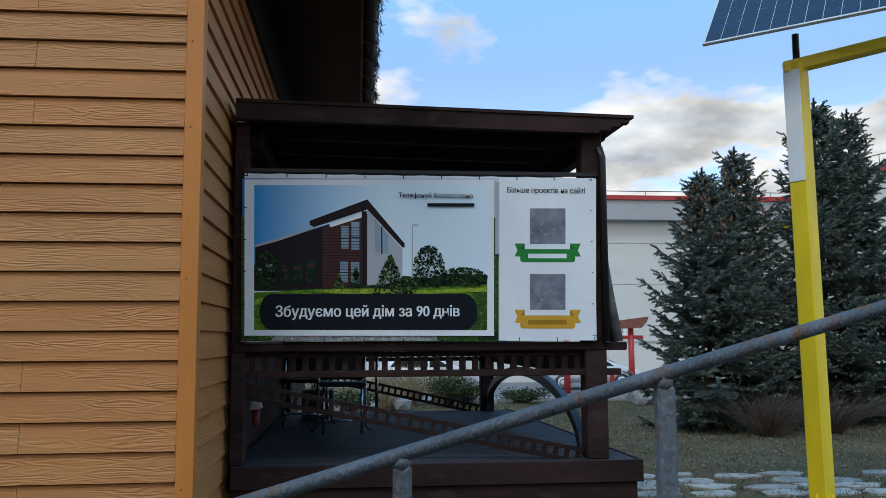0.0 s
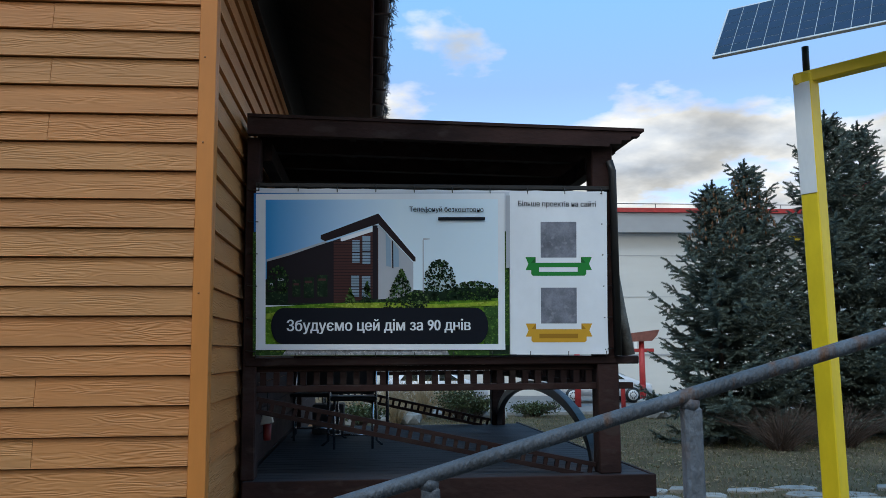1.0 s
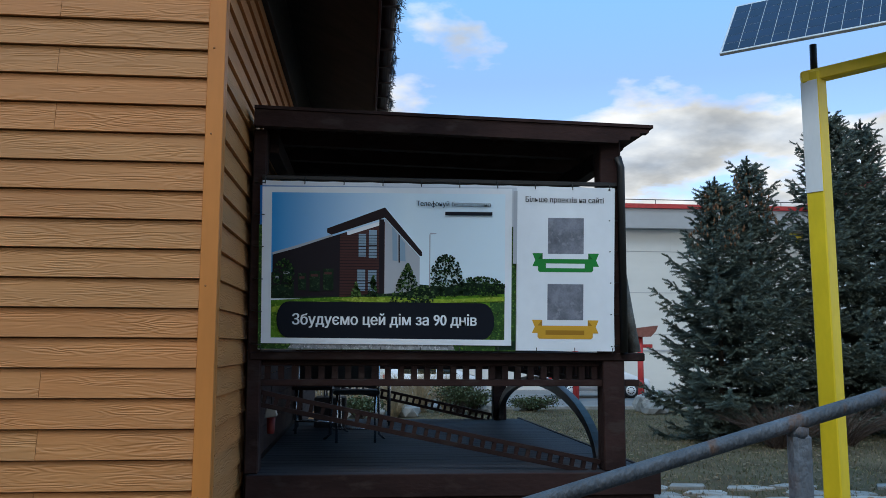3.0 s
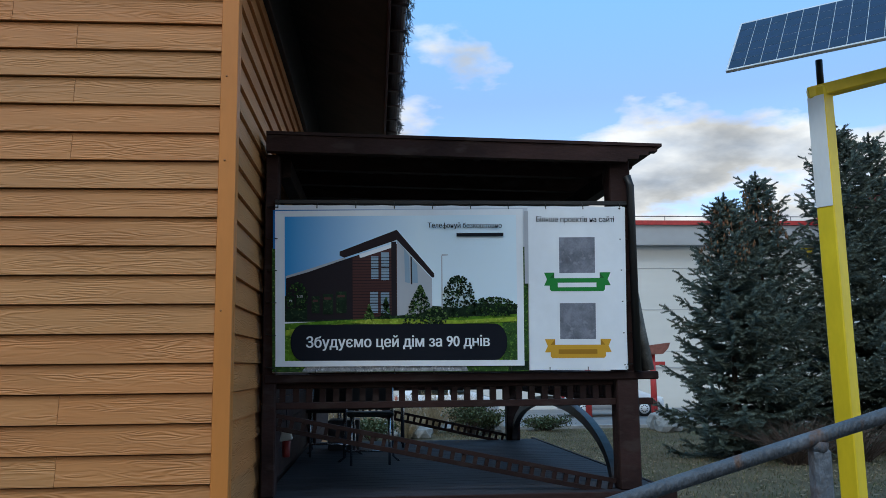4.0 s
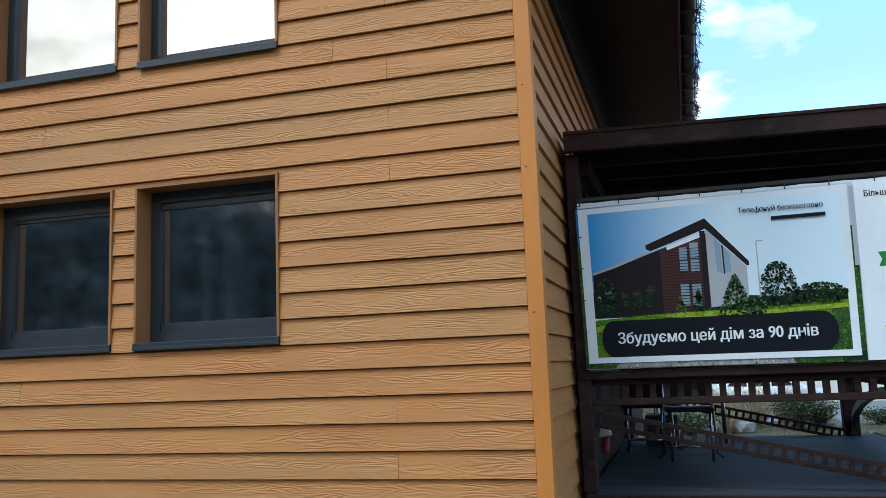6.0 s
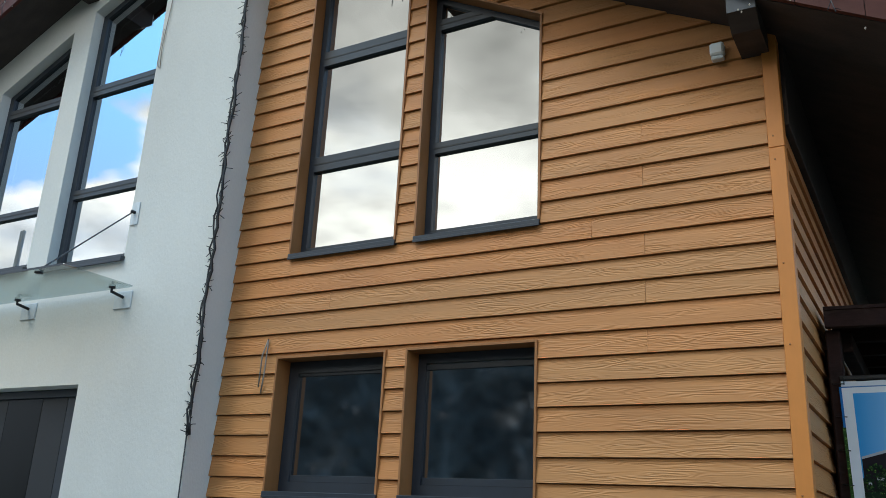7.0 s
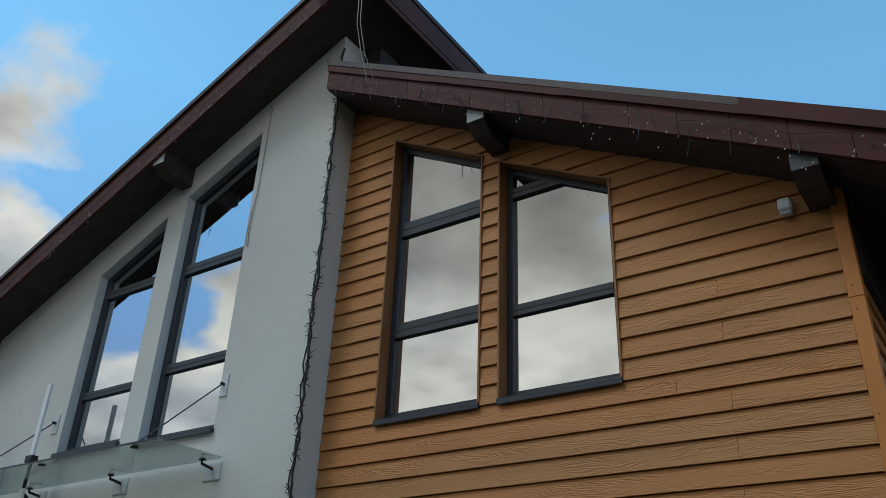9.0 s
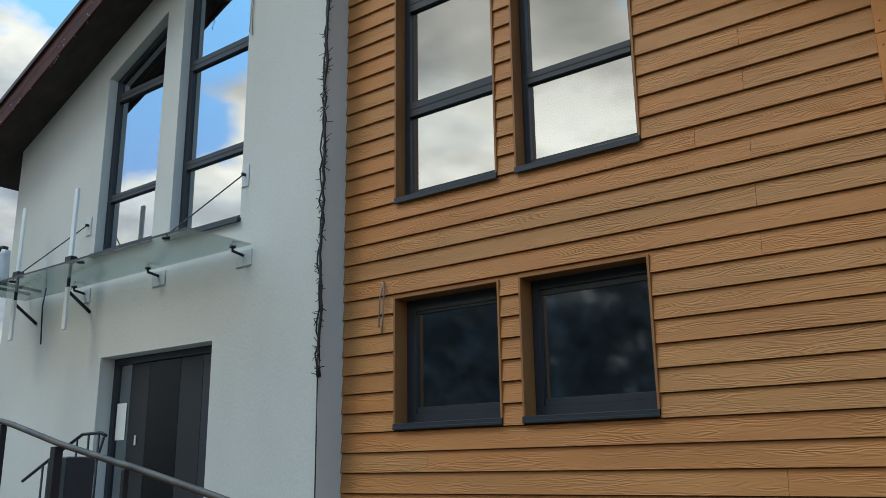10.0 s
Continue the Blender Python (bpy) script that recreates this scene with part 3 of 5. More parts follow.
# ---------- entrance door ----------
x0, x1, z0, tl, _ = STUCCO_OPEN[2]
door = thing("door_1", ((x0 + x1) / 2, -0.1, z0), "dark grey entrance door with narrow glazed strips", "door", kind="structure")
M_DOOR = material("dark_grey_door", (0.016, 0.017, 0.020), 0.5, dark=0.9, scale=(1, 1, 1), bump=0.0)
M_DOORGLASS = glass_material("black_door_glass", 0.05, (0.03, 0.03, 0.035), 0.3)
box("frame", (x0 + 0.004, -0.13, z0), (x0 + 0.07, -0.05, tl - 0.004), M_FRAME, door)
box("frame", (x1 - 0.07, -0.13, z0), (x1 - 0.004, -0.05, tl - 0.004), M_FRAME, door)
box("frame", (x0 + 0.07, -0.13, tl - 0.075), (x1 - 0.07, -0.05, tl - 0.004), M_FRAME, door)
cuts = [(x0 + 0.07, x0 + 0.30, "pane", M_GLASS_LOW), (x0 + 0.30, x0 + 0.62, "leaf", M_DOOR), (x0 + 0.625, x0 + 1.14, "leaf_glass", M_DOORGLASS),
        (x0 + 1.145, x0 + 1.50, "leaf", M_DOOR), (x0 + 1.505, x0 + 1.66, "mullion", M_FRAME), (x0 + 1.665, x1 - 0.07, "pane", M_GLASS_LOW)]
for a, b, nm, mt in cuts:
    box(nm, (a, -0.10, z0 + 0.02), (b, -0.07, tl - 0.077), mt, door, bevel=0.002)
# paper note on the entrance's side pane
box("paper_note", (x0 + 0.09, -0.108, z0 + 1.24), (x0 + 0.26, -0.105, z0 + 1.62), M_WHITE, door, bevel=0)
box("bell_push", (x0 + 0.44, -0.112, z0 + 1.18), (x0 + 0.47, -0.1015, z0 + 1.28), M_PLATE, door)
tube("handle", [(x0 + 0.42, -0.10, z0 + 0.98), (x0 + 0.42, -0.16, z0 + 0.98), (x0 + 0.54, -0.165, z0 + 0.98)], 0.011, M_CHROME, door)
settle(door)

# ---------- glass canopy over the entrance ----------
canopy = thing("glass_canopy", (-7.0, YW, 3.62), "frosted glass door canopy on steel stays", "canopy")
bm = bmesh.new()
add_box(bm, (-9.4, -1.06, 3.620), (-5.335, YW - 0.06, 3.636), bevel=0.002)
g = part("glass_sheet", bm, M_CLEAR, canopy, "clear greenish glass sheet"); g.visible_shadow = False
box("glass_edge", (-9.4, -1.064, 3.6195), (-5.335, -1.0605, 3.6365), M_FRAME, canopy, bevel=0)
for x in (-5.50, -6.82, -8.20):
    box("wall_plate", (x - 0.11, YW - 0.012, 3.45), (x + 0.11, YW - 0.001, 3.61), M_PLATE, canopy)
    tube("bracket", [(x, YW - 0.01, 3.555), (x, YW - 0.14, 3.575), (x, YW - 0.14, 3.62)], 0.014, M_IRON, canopy)
    tube("clamp", [(x, YW - 0.14, 3.605), (x, YW - 0.14, 3.6195)], 0.03, M_IRON, canopy, n=12)
for x, xe in ((-5.53, -5.72), (-8.25, -8.45)):
    box("stay_plate", (x - 0.05, YW - 0.012, 4.24), (x + 0.05, YW - 0.001, 4.46), M_PLATE, canopy)
    tube("stay", [(x, YW - 0.03, 4.36), (xe, -1.0, 3.64)], 0.007, M_STEEL, canopy)
    tube("stay_eye", [(x, YW - 0.005, 4.36), (x, YW - 0.05, 4.36)], 0.016, M_IRON, canopy)
    tube("clamp", [(xe, -1.0, 3.606), (xe, -1.0, 3.6195)], 0.035, M_IRON, canopy, n=12)
tube("clamp", [(-7.1, -1.0, 3.606), (-7.1, -1.0, 3.6195)], 0.035, M_IRON, canopy, n=12)
settle(canopy)

# sector antennas on brackets beside the entrance
def antenna(x, z):
    a = thing("wall_antenna", (x, YW - 0.3, z), "slim white antenna on a wall bracket", "antenna", "antennas")
    box("mast", (x - 0.035, YW - 0.30, z + 0.35), (x + 0.035, YW - 0.27, z + 1.15), M_WHITE, a, bevel=0.006)
    box("mast", (x - 0.035, YW - 0.30, z - 0.45), (x + 0.035, YW - 0.27, z + 0.02), M_WHITE, a, bevel=0.006)
    tube("bracket", [(x, YW, z - 0.22), (x, YW - 0.28, z - 0.02), (x, YW - 0.28, z + 0.36)], 0.02, M_IRON, a)
    box("clamp", (x - 0.06, YW - 0.32, z + 0.29), (x + 0.06, YW - 0.24, z + 0.36), M_IRON, a)
    return settle(a)


antenna(-8.07, 3.55)
antenna(-9.22, 3.55)
for dx in (-0.13, 0.13):
    tube("camera_housing", [(-9.26 + dx, YW - 0.5, 3.75), (-9.26 + dx, YW - 0.5, 3.80), (-9.26 + dx, YW - 0.5, 4.06), (-9.24 + dx, YW - 0.5, 4.12)], 0.075, M_PLATE, r1=0.05, n=12)
for o in [o for o in bpy.data.objects if o.name.startswith("camera_housing")]:
    tagged(o, "pale cylindrical housing with a dark cap", "housing", "housings by the entrance")
    x = o.data.vertices[0].co.x
    tube("arm", [(x, YW + 0.01, 3.72), (x, YW - 0.5, 3.74)], 0.018, M_IRON, o)
    tube("cap", [(x, YW - 0.5, 4.12), (x, YW - 0.5, 4.17)], 0.055, M_BLACK, o, n=12)
tube("hanging_wire", [(-8.50, YW - 0.30, 3.62), (-8.50, YW - 0.32, 3.4), (-8.47, YW - 0.31, 2.98)], 0.008, M_BLACK)
tagged(bpy.data.objects["hanging_wire"], "black wire hanging from the antenna bracket", "wire")

# motion sensor by the corner, dish on the roof edge
sensor = thing("motion_sensor", (-0.352, -0.03, 4.84), "small white motion sensor on the boards", "sensor")
box("body", (-0.397, -0.10, 4.80), (-0.307, -0.03, 4.89), M_WHITE, sensor, bevel=0.012)
box("lens", (-0.392, -0.085, 4.77), (-0.312, -0.035, 4.799), M_PLATE, sensor, bevel=0.006)
settle(sensor)
dish = thing("roof_dish", (-4.40, UY - 0.1, 8.42), "small white dish on the roof edge", "dish")
bm = bmesh.new()
bmesh.ops.create_cone(bm, cap_ends=True, segments=20, radius1=0.09, radius2=0.11, depth=0.05, matrix=Matrix.Translation((-4.40, UY - 0.10, 8.42)) @ Matrix.Rotation(radians(70), 4, "X"))
part("reflector", bm, M_WHITE, dish)
tube("arm", [(-4.40, UY - 0.06, 8.41), (-4.40, UY, 8.36)], 0.012, M_IRON, dish)
settle(dish)

# ---------- veranda ----------
PX0, PX1, PY0, PY1, PZ = 0.06, 2.70, 1.0, 5.1, 0.865
SKEW = 0.042                         # the outer side of the veranda is not quite square to the house


def outer(x, y):
    return x - SKEW * (y - PY0)


porch = thing("veranda_deck", (1.4, 3, 0), "raised dark timber deck with worn grey boards", "deck")
nb = 29
for i in range(nb):
    y = PY0 - 0.04 + i * 0.142
    box("deck_board", (PX0, y, PZ - 0.03), (outer(PX1 + 0.06, y), y + 0.137, PZ), M_DECK, porch, bevel=0.003)
box("fascia", (PX0, PY0 - 0.075, PZ - 0.14), (PX1 + 0.088, PY0 - 0.042, PZ + 0.005), M_PORCH, porch)
box("fascia", (PX0, PY0 - 0.05, PZ - 0.27), (PX1 + 0.05, PY0 - 0.015, PZ - 0.142), M_PORCH, porch)
turned = Matrix.Translation((0, PY0, 0)) @ Matrix.Rotation(math.atan(SKEW), 4, "Z") @ Matrix.Translation((0, -PY0, 0))
box("fascia", (PX1 + 0.064, PY0 - 0.15, PZ - 0.14), (PX1 + 0.09, PY1, PZ + 0.005), M_PORCH, porch, m=turned)
box("fascia", (PX1 + 0.02, PY0 - 0.12, PZ - 0.27), (PX1 + 0.05, PY1, PZ - 0.142), M_PORCH, porch, m=turned)
for y in (1.6, 2.8, 4.0):
    box("joist", (PX0, y, PZ - 0.2), (outer(PX1, y), y + 0.08, PZ - 0.032), M_PORCH, porch)
for x in (0.3, 2.2):
    for y in (1.35, 4.6):
        tube("pier", [(x, y, -0.05), (x, y, PZ - 0.2)], 0.06, M_CONCRETE, porch, n=12)
settle(porch)

veranda = thing("veranda", (1.4, 1.1, PZ), "dark stained veranda posts and balustrade", "veranda")
for x, hw in ((0.08, 0.045), (2.512, 0.075)):
    for y in (1.10, 5.0):
        x = outer(x, y) if x > 1 else x
        box("post", (x - hw, y - 0.08, PZ), (x + hw, y + 0.08, 3.16), M_PORCH, veranda, bevel=0.008)
for y in (1.10, 5.0):
    s = -1 if y < 2 else 1
    xr = outer(2.50, y)
    box("handrail", (0.05, y - 0.09, 1.602), (xr + 0.23, y + 0.10, 1.658), M_PORCH, veranda, bevel=0.008)
    box("rail", (0.126, y - 0.035, 1.565), (xr - 0.076, y + 0.035, 1.600), M_PORCH, veranda)
    box("rail", (0.055, y - 0.04, 1.430), (xr + 0.20, y + 0.04, 1.474), M_PORCH, veranda)
    k = 26
    for i in range(k):
        x = 0.165 + i * (xr - 0.11 - 0.165) / (k - 1)
        box("baluster", (x - 0.020, y - 0.028, 1.476), (x + 0.020, y + 0.028, 1.563), M_PORCH, veranda, bevel=0)
    # slanting ladder-like brace
    a, b = Vector((0.126, y, 1.388)), Vector((xr - 0.076, y, 0.918))
    d = (b - a); ln = d.length
    m = Matrix.Translation(a) @ Matrix.Rotation(math.atan2(-d.z, d.x), 4, "Y")
    box("brace_rail", (0, -0.02, -0.014), (ln, 0.02, 0.014), M_PORCH, veranda, bevel=0, m=m)
    box("brace_rail", (0, -0.02, -0.096), (ln, 0.02, -0.066), M_PORCH, veranda, bevel=0, m=m)
    for i in range(30):
        s0 = 0.03 + i * (ln - 0.06) / 29
        box("brace_rung", (s0 - 0.013, -0.015, -0.065), (s0 + 0.013, 0.015, -0.0145), M_PORCH, veranda, bevel=0, m=m)
# side balustrade with its arch
box("handrail", (2.41, 1.20, 1.604), (2.59, 4.91, 1.656), M_PORCH, veranda, bevel=0.006, m=turned)
box("rail", (2.46, 1.185, 1.430), (2.54, 4.915, 1.474), M_PORCH, veranda, m=turned)
for i in range(36):
    y = 1.26 + i * 3.58 / 35
    box("baluster", (2.475, y - 0.02, 1.476), (2.525, y + 0.02, 1.602), M_PORCH, veranda, bevel=0, m=turned)
bm = bmesh.new()
arc = [(3.05 + 1.82 * math.cos(a), 0.872 + 0.545 * math.sin(a)) for a in np.linspace(0, math.pi, 33)]
arc2 = [(3.05 + 1.74 * math.cos(a), 0.872 + 0.465 * math.sin(a)) for a in np.linspace(0, math.pi, 33)]
for (p, q), (p2, q2) in zip(zip(arc, arc[1:]), zip(arc2, arc2[1:])):
    vs = [bm.verts.new((x, yy, zz)) for x in (2.475, 2.535) for yy, zz in (p, q, q2, p2)]
    for f in ((0, 1, 2, 3), (7, 6, 5, 4), (0, 4, 5, 1), (2, 6, 7, 3)):
        bm.faces.new([vs[i] for i in f])
bmesh.ops.remove_doubles(bm, verts=bm.verts[:], dist=1e-5)
bm.transform(turned)
M_ARCH = material("glossy_dark_arch", (0.022, 0.020, 0.022), 0.42, dark=0.7, bump=0.1)
part("arch", bm, M_ARCH, veranda, "glossy dark bent timber arch")
settle(veranda)

vroof = thing("veranda_roof", (1.4, 3, 3.2), "low dark timber veranda roof with notched rafter ends", "roof")
TILT = 0.0215
for i in range(9):
    y = 0.94 + i * 0.52
    z = 3.279
    e = -SKEW * (y - PY0) - 0.06
    pr = [(0.045, z), (0.045, z - 0.114), (2.60 + e, z - 0.114 - TILT * 2.5), (2.605 + e, z - 0.092 - TILT * 2.6), (2.685 + e, z - 0.088 - TILT * 2.7), (2.69 + e, z - 0.062 - TILT * 2.7),
          (2.755 + e, z - 0.058 - TILT * 2.75), (2.76 + e, z - 0.034 - TILT * 2.78), (2.82 + e, z - 0.03 - TILT * 2.85), (2.825 + e, z - TILT * 2.86)]
    prism("rafter", pr, y, y + 0.07, M_PORCH, vroof)
bm = bmesh.new()
add_prism(bm, [(0.045, 3.281), (2.79, 3.281 - TILT * 2.83), (2.79, 3.303 - TILT * 2.83), (0.045, 3.303)], 0.93, 5.25)
for v in bm.verts:
    v.co.x = outer(v.co.x, v.co.y) if v.co.x > 1 else v.co.x
part("roof_boards", bm, M_PORCH, vroof)
for i in range(13):
    x = 0.12 + i * 0.2
    box("lath", (x, 1.02, 3.264 - TILT * x), (x + 0.05, 5.2, 3.279 - TILT * x), M_PORCH, vroof, bevel=0)
for y in (4.96,):
    prism("beam", [(0.06, 3.16), (2.50, 3.16 - TILT * 2.5), (2.50, 3.055 - TILT * 2.5), (0.06, 3.055)], y, y + 0.09, M_PORCH, vroof)
for x in (0.10, 2.455):
    box("side_beam", (x, 1.16, 3.03 - TILT * x), (x + 0.09, 4.95, 3.16 - TILT * x), M_PORCH, vroof, m=turned if x > 1 else None)
settle(vroof)

# ---------- advertising banner ----------
BX0, BX1, BZ0, BZ1, BY = 0.106, 2.507, 1.672, 2.803, 0.985
KX, KZ = (BX1 - BX0) / 627.0, (BZ1 - BZ0) / 290.0


def sheet(u, v):
    """A place on the cloth from the artwork's own grid, which is drawn in slight perspective."""
    d = 1 - 6.47084e-05 * u + 6.87742e-05 * v
    return (0.00370325 * u + 7.79787e-05 * v - 1.52193) / d, (-0.000132012 * u - 0.00364351 * v + 3.95637) / d


def bu(u):
    return sheet(u, 450)[0]


def flat(name, colour, rough=0.5):
    return material(name, colour, 0.6, dark=0.94, scale=(2, 2, 2), bump=0.0, spec=0.12)


banner = thing("banner", (1.33, BY, BZ0), "printed vinyl banner of a house with dark slogan plate", "banner")
bm = bmesh.new()                       # cloth with a slight sag between its ties
nx, nz = 40, 12
gv = [[bm.verts.new((BX0 + (BX1 - BX0) * i / nx, BY + 0.004 * math.sin(i * 1.3) * math.sin(math.pi * j / nz) + 0.004,
                     BZ0 + (BZ1 - BZ0) * j / nz - (0.004 * abs(math.sin(i * math.pi / 4)) if j == nz else 0))) for j in range(nz + 1)] for i in range(nx + 1)]
for i in range(nx):
    for j in range(nz):
        bm.faces.new((gv[i][j], gv[i + 1][j], gv[i + 1][j + 1], gv[i][j + 1]))
ext = bmesh.ops.extrude_face_region(bm, geom=bm.faces[:])
for v in ext["geom"]:
    if isinstance(v, bmesh.types.BMVert):
        v.co.y += 0.003
part("cloth", bm, flat("banner_white", (0.72, 0.75, 0.80), 0.45), banner)


LAYER = [0]


def ink(name, pts, mat, bend=False):
    """A printed shape, a hair in front of the last one."""
    LAYER[0] += 1
    y = BY - 0.0022 - 0.0001 * LAYER[0]
    bm = bmesh.new()
    f = bm.faces.new([bm.verts.new((sheet(x, z)[0], y, sheet(x, z)[1])) for x, z in pts])
    if f.normal.y > 0:
        f.normal_flip()
    me = bpy.data.meshes.new(name); bm.to_mesh(me); bm.free()
    me.materials.append(mat)
    o = new(name, me); o.parent = banner
    return o


def graded(name, c0, c1, axis, lo, hi):
    m = bpy.data.materials.new(name); m.use_nodes = True
    nt = m.node_tree
    b = nt.nodes["Principled BSDF"]; b.inputs["Roughness"].default_value, b.inputs["Specular IOR Level"].default_value = 0.6, 0.12
    tc = nt.nodes.new("ShaderNodeTexCoord"); sp = nt.nodes.new("ShaderNodeSeparateXYZ")
    nt.links.new(tc.outputs["Object"], sp.inputs[0])
    mr = nt.nodes.new("ShaderNodeMapRange"); mr.inputs["From Min"].default_value, mr.inputs["From Max"].default_value = lo, hi
    nt.links.new(sp.outputs[axis], mr.inputs["Value"])
    r = ramp(nt, 0, 1, c0, c1); nt.links.new(mr.outputs[0], r.inputs[0])
    nt.links.new(r.outputs[0], b.inputs["Base Color"])
    return m


def mottled(name, c0, c1, scale):
    m = material(name, c0, 0.6, dark=0.6, scale=(scale, scale, scale), bump=0.0, wear=c1, spec=0.12)
    return m


I_SKY = graded("print_sky", (0.03, 0.30, 0.68), (0.70, 0.82, 0.90), 0, bu(440), bu(690))
I_BLUE = graded("print_margin_blue", (0.02, 0.15, 0.44), (0.56, 0.60, 0.66), 0, bu(427), bu(700))
I_GREEN = mottled("print_leaves", (0.035, 0.085, 0.02), (0.13, 0.23, 0.04), 30)
I_GRASS = mottled("print_grass", (0.10, 0.22, 0.015), (0.20, 0.34, 0.04), 24)
I_TREE = mottled("print_trees", (0.012, 0.028, 0.014), (0.04, 0.07, 0.03), 26)
I_DARK = flat("print_black", (0.008, 0.010, 0.016))
I_ROOF = flat("print_roof", (0.022, 0.014, 0.016))
I_WALL = flat("print_timber", (0.075, 0.032, 0.030))
I_SHADE = flat("print_timber_shade", (0.018, 0.014, 0.018))
I_WHITE = flat("print_white", (0.79, 0.82, 0.86))
I_PALE = flat("print_pale_wall", (0.42, 0.44, 0.48))
I_PANE = flat("print_window", (0.26, 0.36, 0.46))
I_GRAVEL = mottled("print_gravel", (0.30, 0.31, 0.33), (0.62, 0.63, 0.66), 40)
I_QR = mottled("print_grey_square", (0.20, 0.21, 0.25), (0.24, 0.25, 0.29), 10)
I_RIB_G, I_RIB_G2 = flat("print_green", (0.03, 0.22, 0.045)), flat("print_deep_green", (0.02, 0.12, 0.03))
I_RIB_Y, I_RIB_Y2 = flat("print_amber", (0.62, 0.34, 0.035)), flat("print_deep_amber", (0.36, 0.18, 0.02))


def rect(x0, z0, x1, z1):
    return [(x0, z0), (x1, z0), (x1, z1), (x0, z1)]



# blurred margin round the framed picture
ink("margin_sky", rect(429, 316, 882, 420), I_BLUE)
ink("margin_leaves", rect(427.6, 385, 882, 603.8), I_GREEN)
ink("margin_gravel", [(480, 603), (490, 590), (560, 584), (700, 585), (770, 590), (775, 603)], I_GRAVEL)
ink("margin_shadow", rect(846, 586, 882, 602), I_TREE)
ink("photo_border", rect(433, 318, 874, 594), I_WHITE)
ink("photo_sky", rect(450, 328, 862, 500), I_SKY)
ink("photo_wood", [(450, 505), (450, 470), (462, 458), (480, 452), (500, 470), (600, 490), (690, 486), (760, 492), (790, 484), (862, 486), (862, 515), (450, 515)], I_TREE)
ink("photo_lawn", [(450, 585), (450, 518), (560, 512), (640, 510), (720, 508), (790, 507), (862, 503), (862, 585)], I_GRASS)
ink("photo_hedge", rect(836, 512, 862, 585), I_GREEN)
ink("photo_lamp_post", rect(728.6, 400, 730.6, 500), I_PALE)
ink("photo_lamp_arm", [(729, 400), (730, 397), (741, 397.5), (741, 399)], I_PALE)
ink("house_side", [(452, 492), (452, 438), (492, 426), (585, 396), (585, 510), (490, 512), (490, 488)], I_SHADE)
ink("house_timber", [(571, 510), (571, 402), (650, 378), (650, 502), (571, 512)], I_WALL)
ink("house_gable", [(650, 372), (712, 440), (712, 490), (690, 502), (650, 505)], I_PALE)
ink("house_roof", [(548, 391), (548, 398), (556, 402), (584, 393), (650, 371), (712, 438), (716, 438), (716, 431), (650, 353)], I_ROOF)
ink("house_corner", rect(640, 374, 649, 505), I_SHADE)
ink("light_strip", [(583, 396), (584, 403), (640, 385), (640, 378)], I_WHITE)
for x0, x1, z0, z1 in ((604, 617, 400, 440), (622, 636, 393, 443), (602, 616, 462, 500), (621, 636, 464, 503)):
    ink("window_print", rect(x0, z0, x1, z1), I_PANE)
    ink("bar_print", rect(x0, z0 + (z1 - z0) * 0.52, x1, z0 + (z1 - z0) * 0.52 + 2), I_ROOF)
ink("window_print", [(663, 387), (672, 400), (673, 448), (664, 446)], I_PANE)
ink("window_print", [(676, 404), (686, 416), (687, 448), (677, 447)], I_PANE)
ink("bar_print", [(674, 400), (676.4, 402), (677, 450), (674.6, 450)], I_ROOF)


def leaves(name, x0, x1, zb, zt, count, seed, mats, cone=False):
    """Printed foliage: many small leaf dabs inside a crown outline, dark ones first."""
    rn = random.Random(seed)
    for mi, mat in enumerate(mats):
        LAYER[0] += 1
        y = BY - 0.0022 - 0.0001 * LAYER[0]
        vs, fs = [], []
        for i in range(count >> (2 * mi)):
            s, t = rn.uniform(-1, 1), rn.random()
            wide = (1 - t) ** 0.8 if cone else math.sqrt(max(0.0, 1 - (2 * t - 0.9) ** 2 * 0.8))
            cx, cz = (x0 + x1) / 2 + s * wide * (x1 - x0) / 2, zb - t * (zb - zt)
            r, a, k = rn.uniform(0.9, 2.6), rn.uniform(0, 6.3), len(vs)
            for q in range(5):
                g = a + q * 1.2566
                rr = r * rn.uniform(0.6, 1.2)
                su, sv = sheet(cx + rr * math.cos(g), cz + rr * math.sin(g))
                vs.append((su, y, sv))
            fs.append(tuple(range(k, k + 5)))
        o = link_mesh(name, vs, fs, mat, banner)
        tagged(o, kind="stuff")


I_LIGHT = mottled("print_light_leaves", (0.10, 0.17, 0.05), (0.26, 0.34, 0.12), 40)
I_SUN = mottled("print_sunlit_lawn", (0.26, 0.36, 0.03), (0.38, 0.46, 0.08), 30)
for z in range(402, 508, 5):              # board joints of the printed house
    lo = max(571, 571 + (402 - z) * 3.2)
    ink("board_line", rect(lo, z, 640, z + 1.0), I_SHADE)
for x0, x1, z0, z1 in ((456, 466, 470, 488), (470, 486, 462, 486), (498, 512, 470, 500), (518, 536, 466, 502), (542, 560, 462, 500)):
    ink("veranda_gap", rect(x0, z0, x1, z1), I_TREE)
    ink("veranda_light", rect(x0 + 2, z0 + 6, x1 - 3, z0 + 10), I_PALE if x0 < 490 else I_WALL)
ink("roof_edge_print", [(452, 438), (452, 434), (492, 422), (556, 402), (560, 404), (492, 427)], I_PALE)
ink("lawn_light", [(560, 516), (600, 511), (690, 512), (760, 514), (862, 508), (862, 516), (700, 522), (600, 520)], I_SUN)
ink("lawn_light", [(452, 530), (500, 522), (560, 518), (520, 528), (452, 540)], I_SUN)
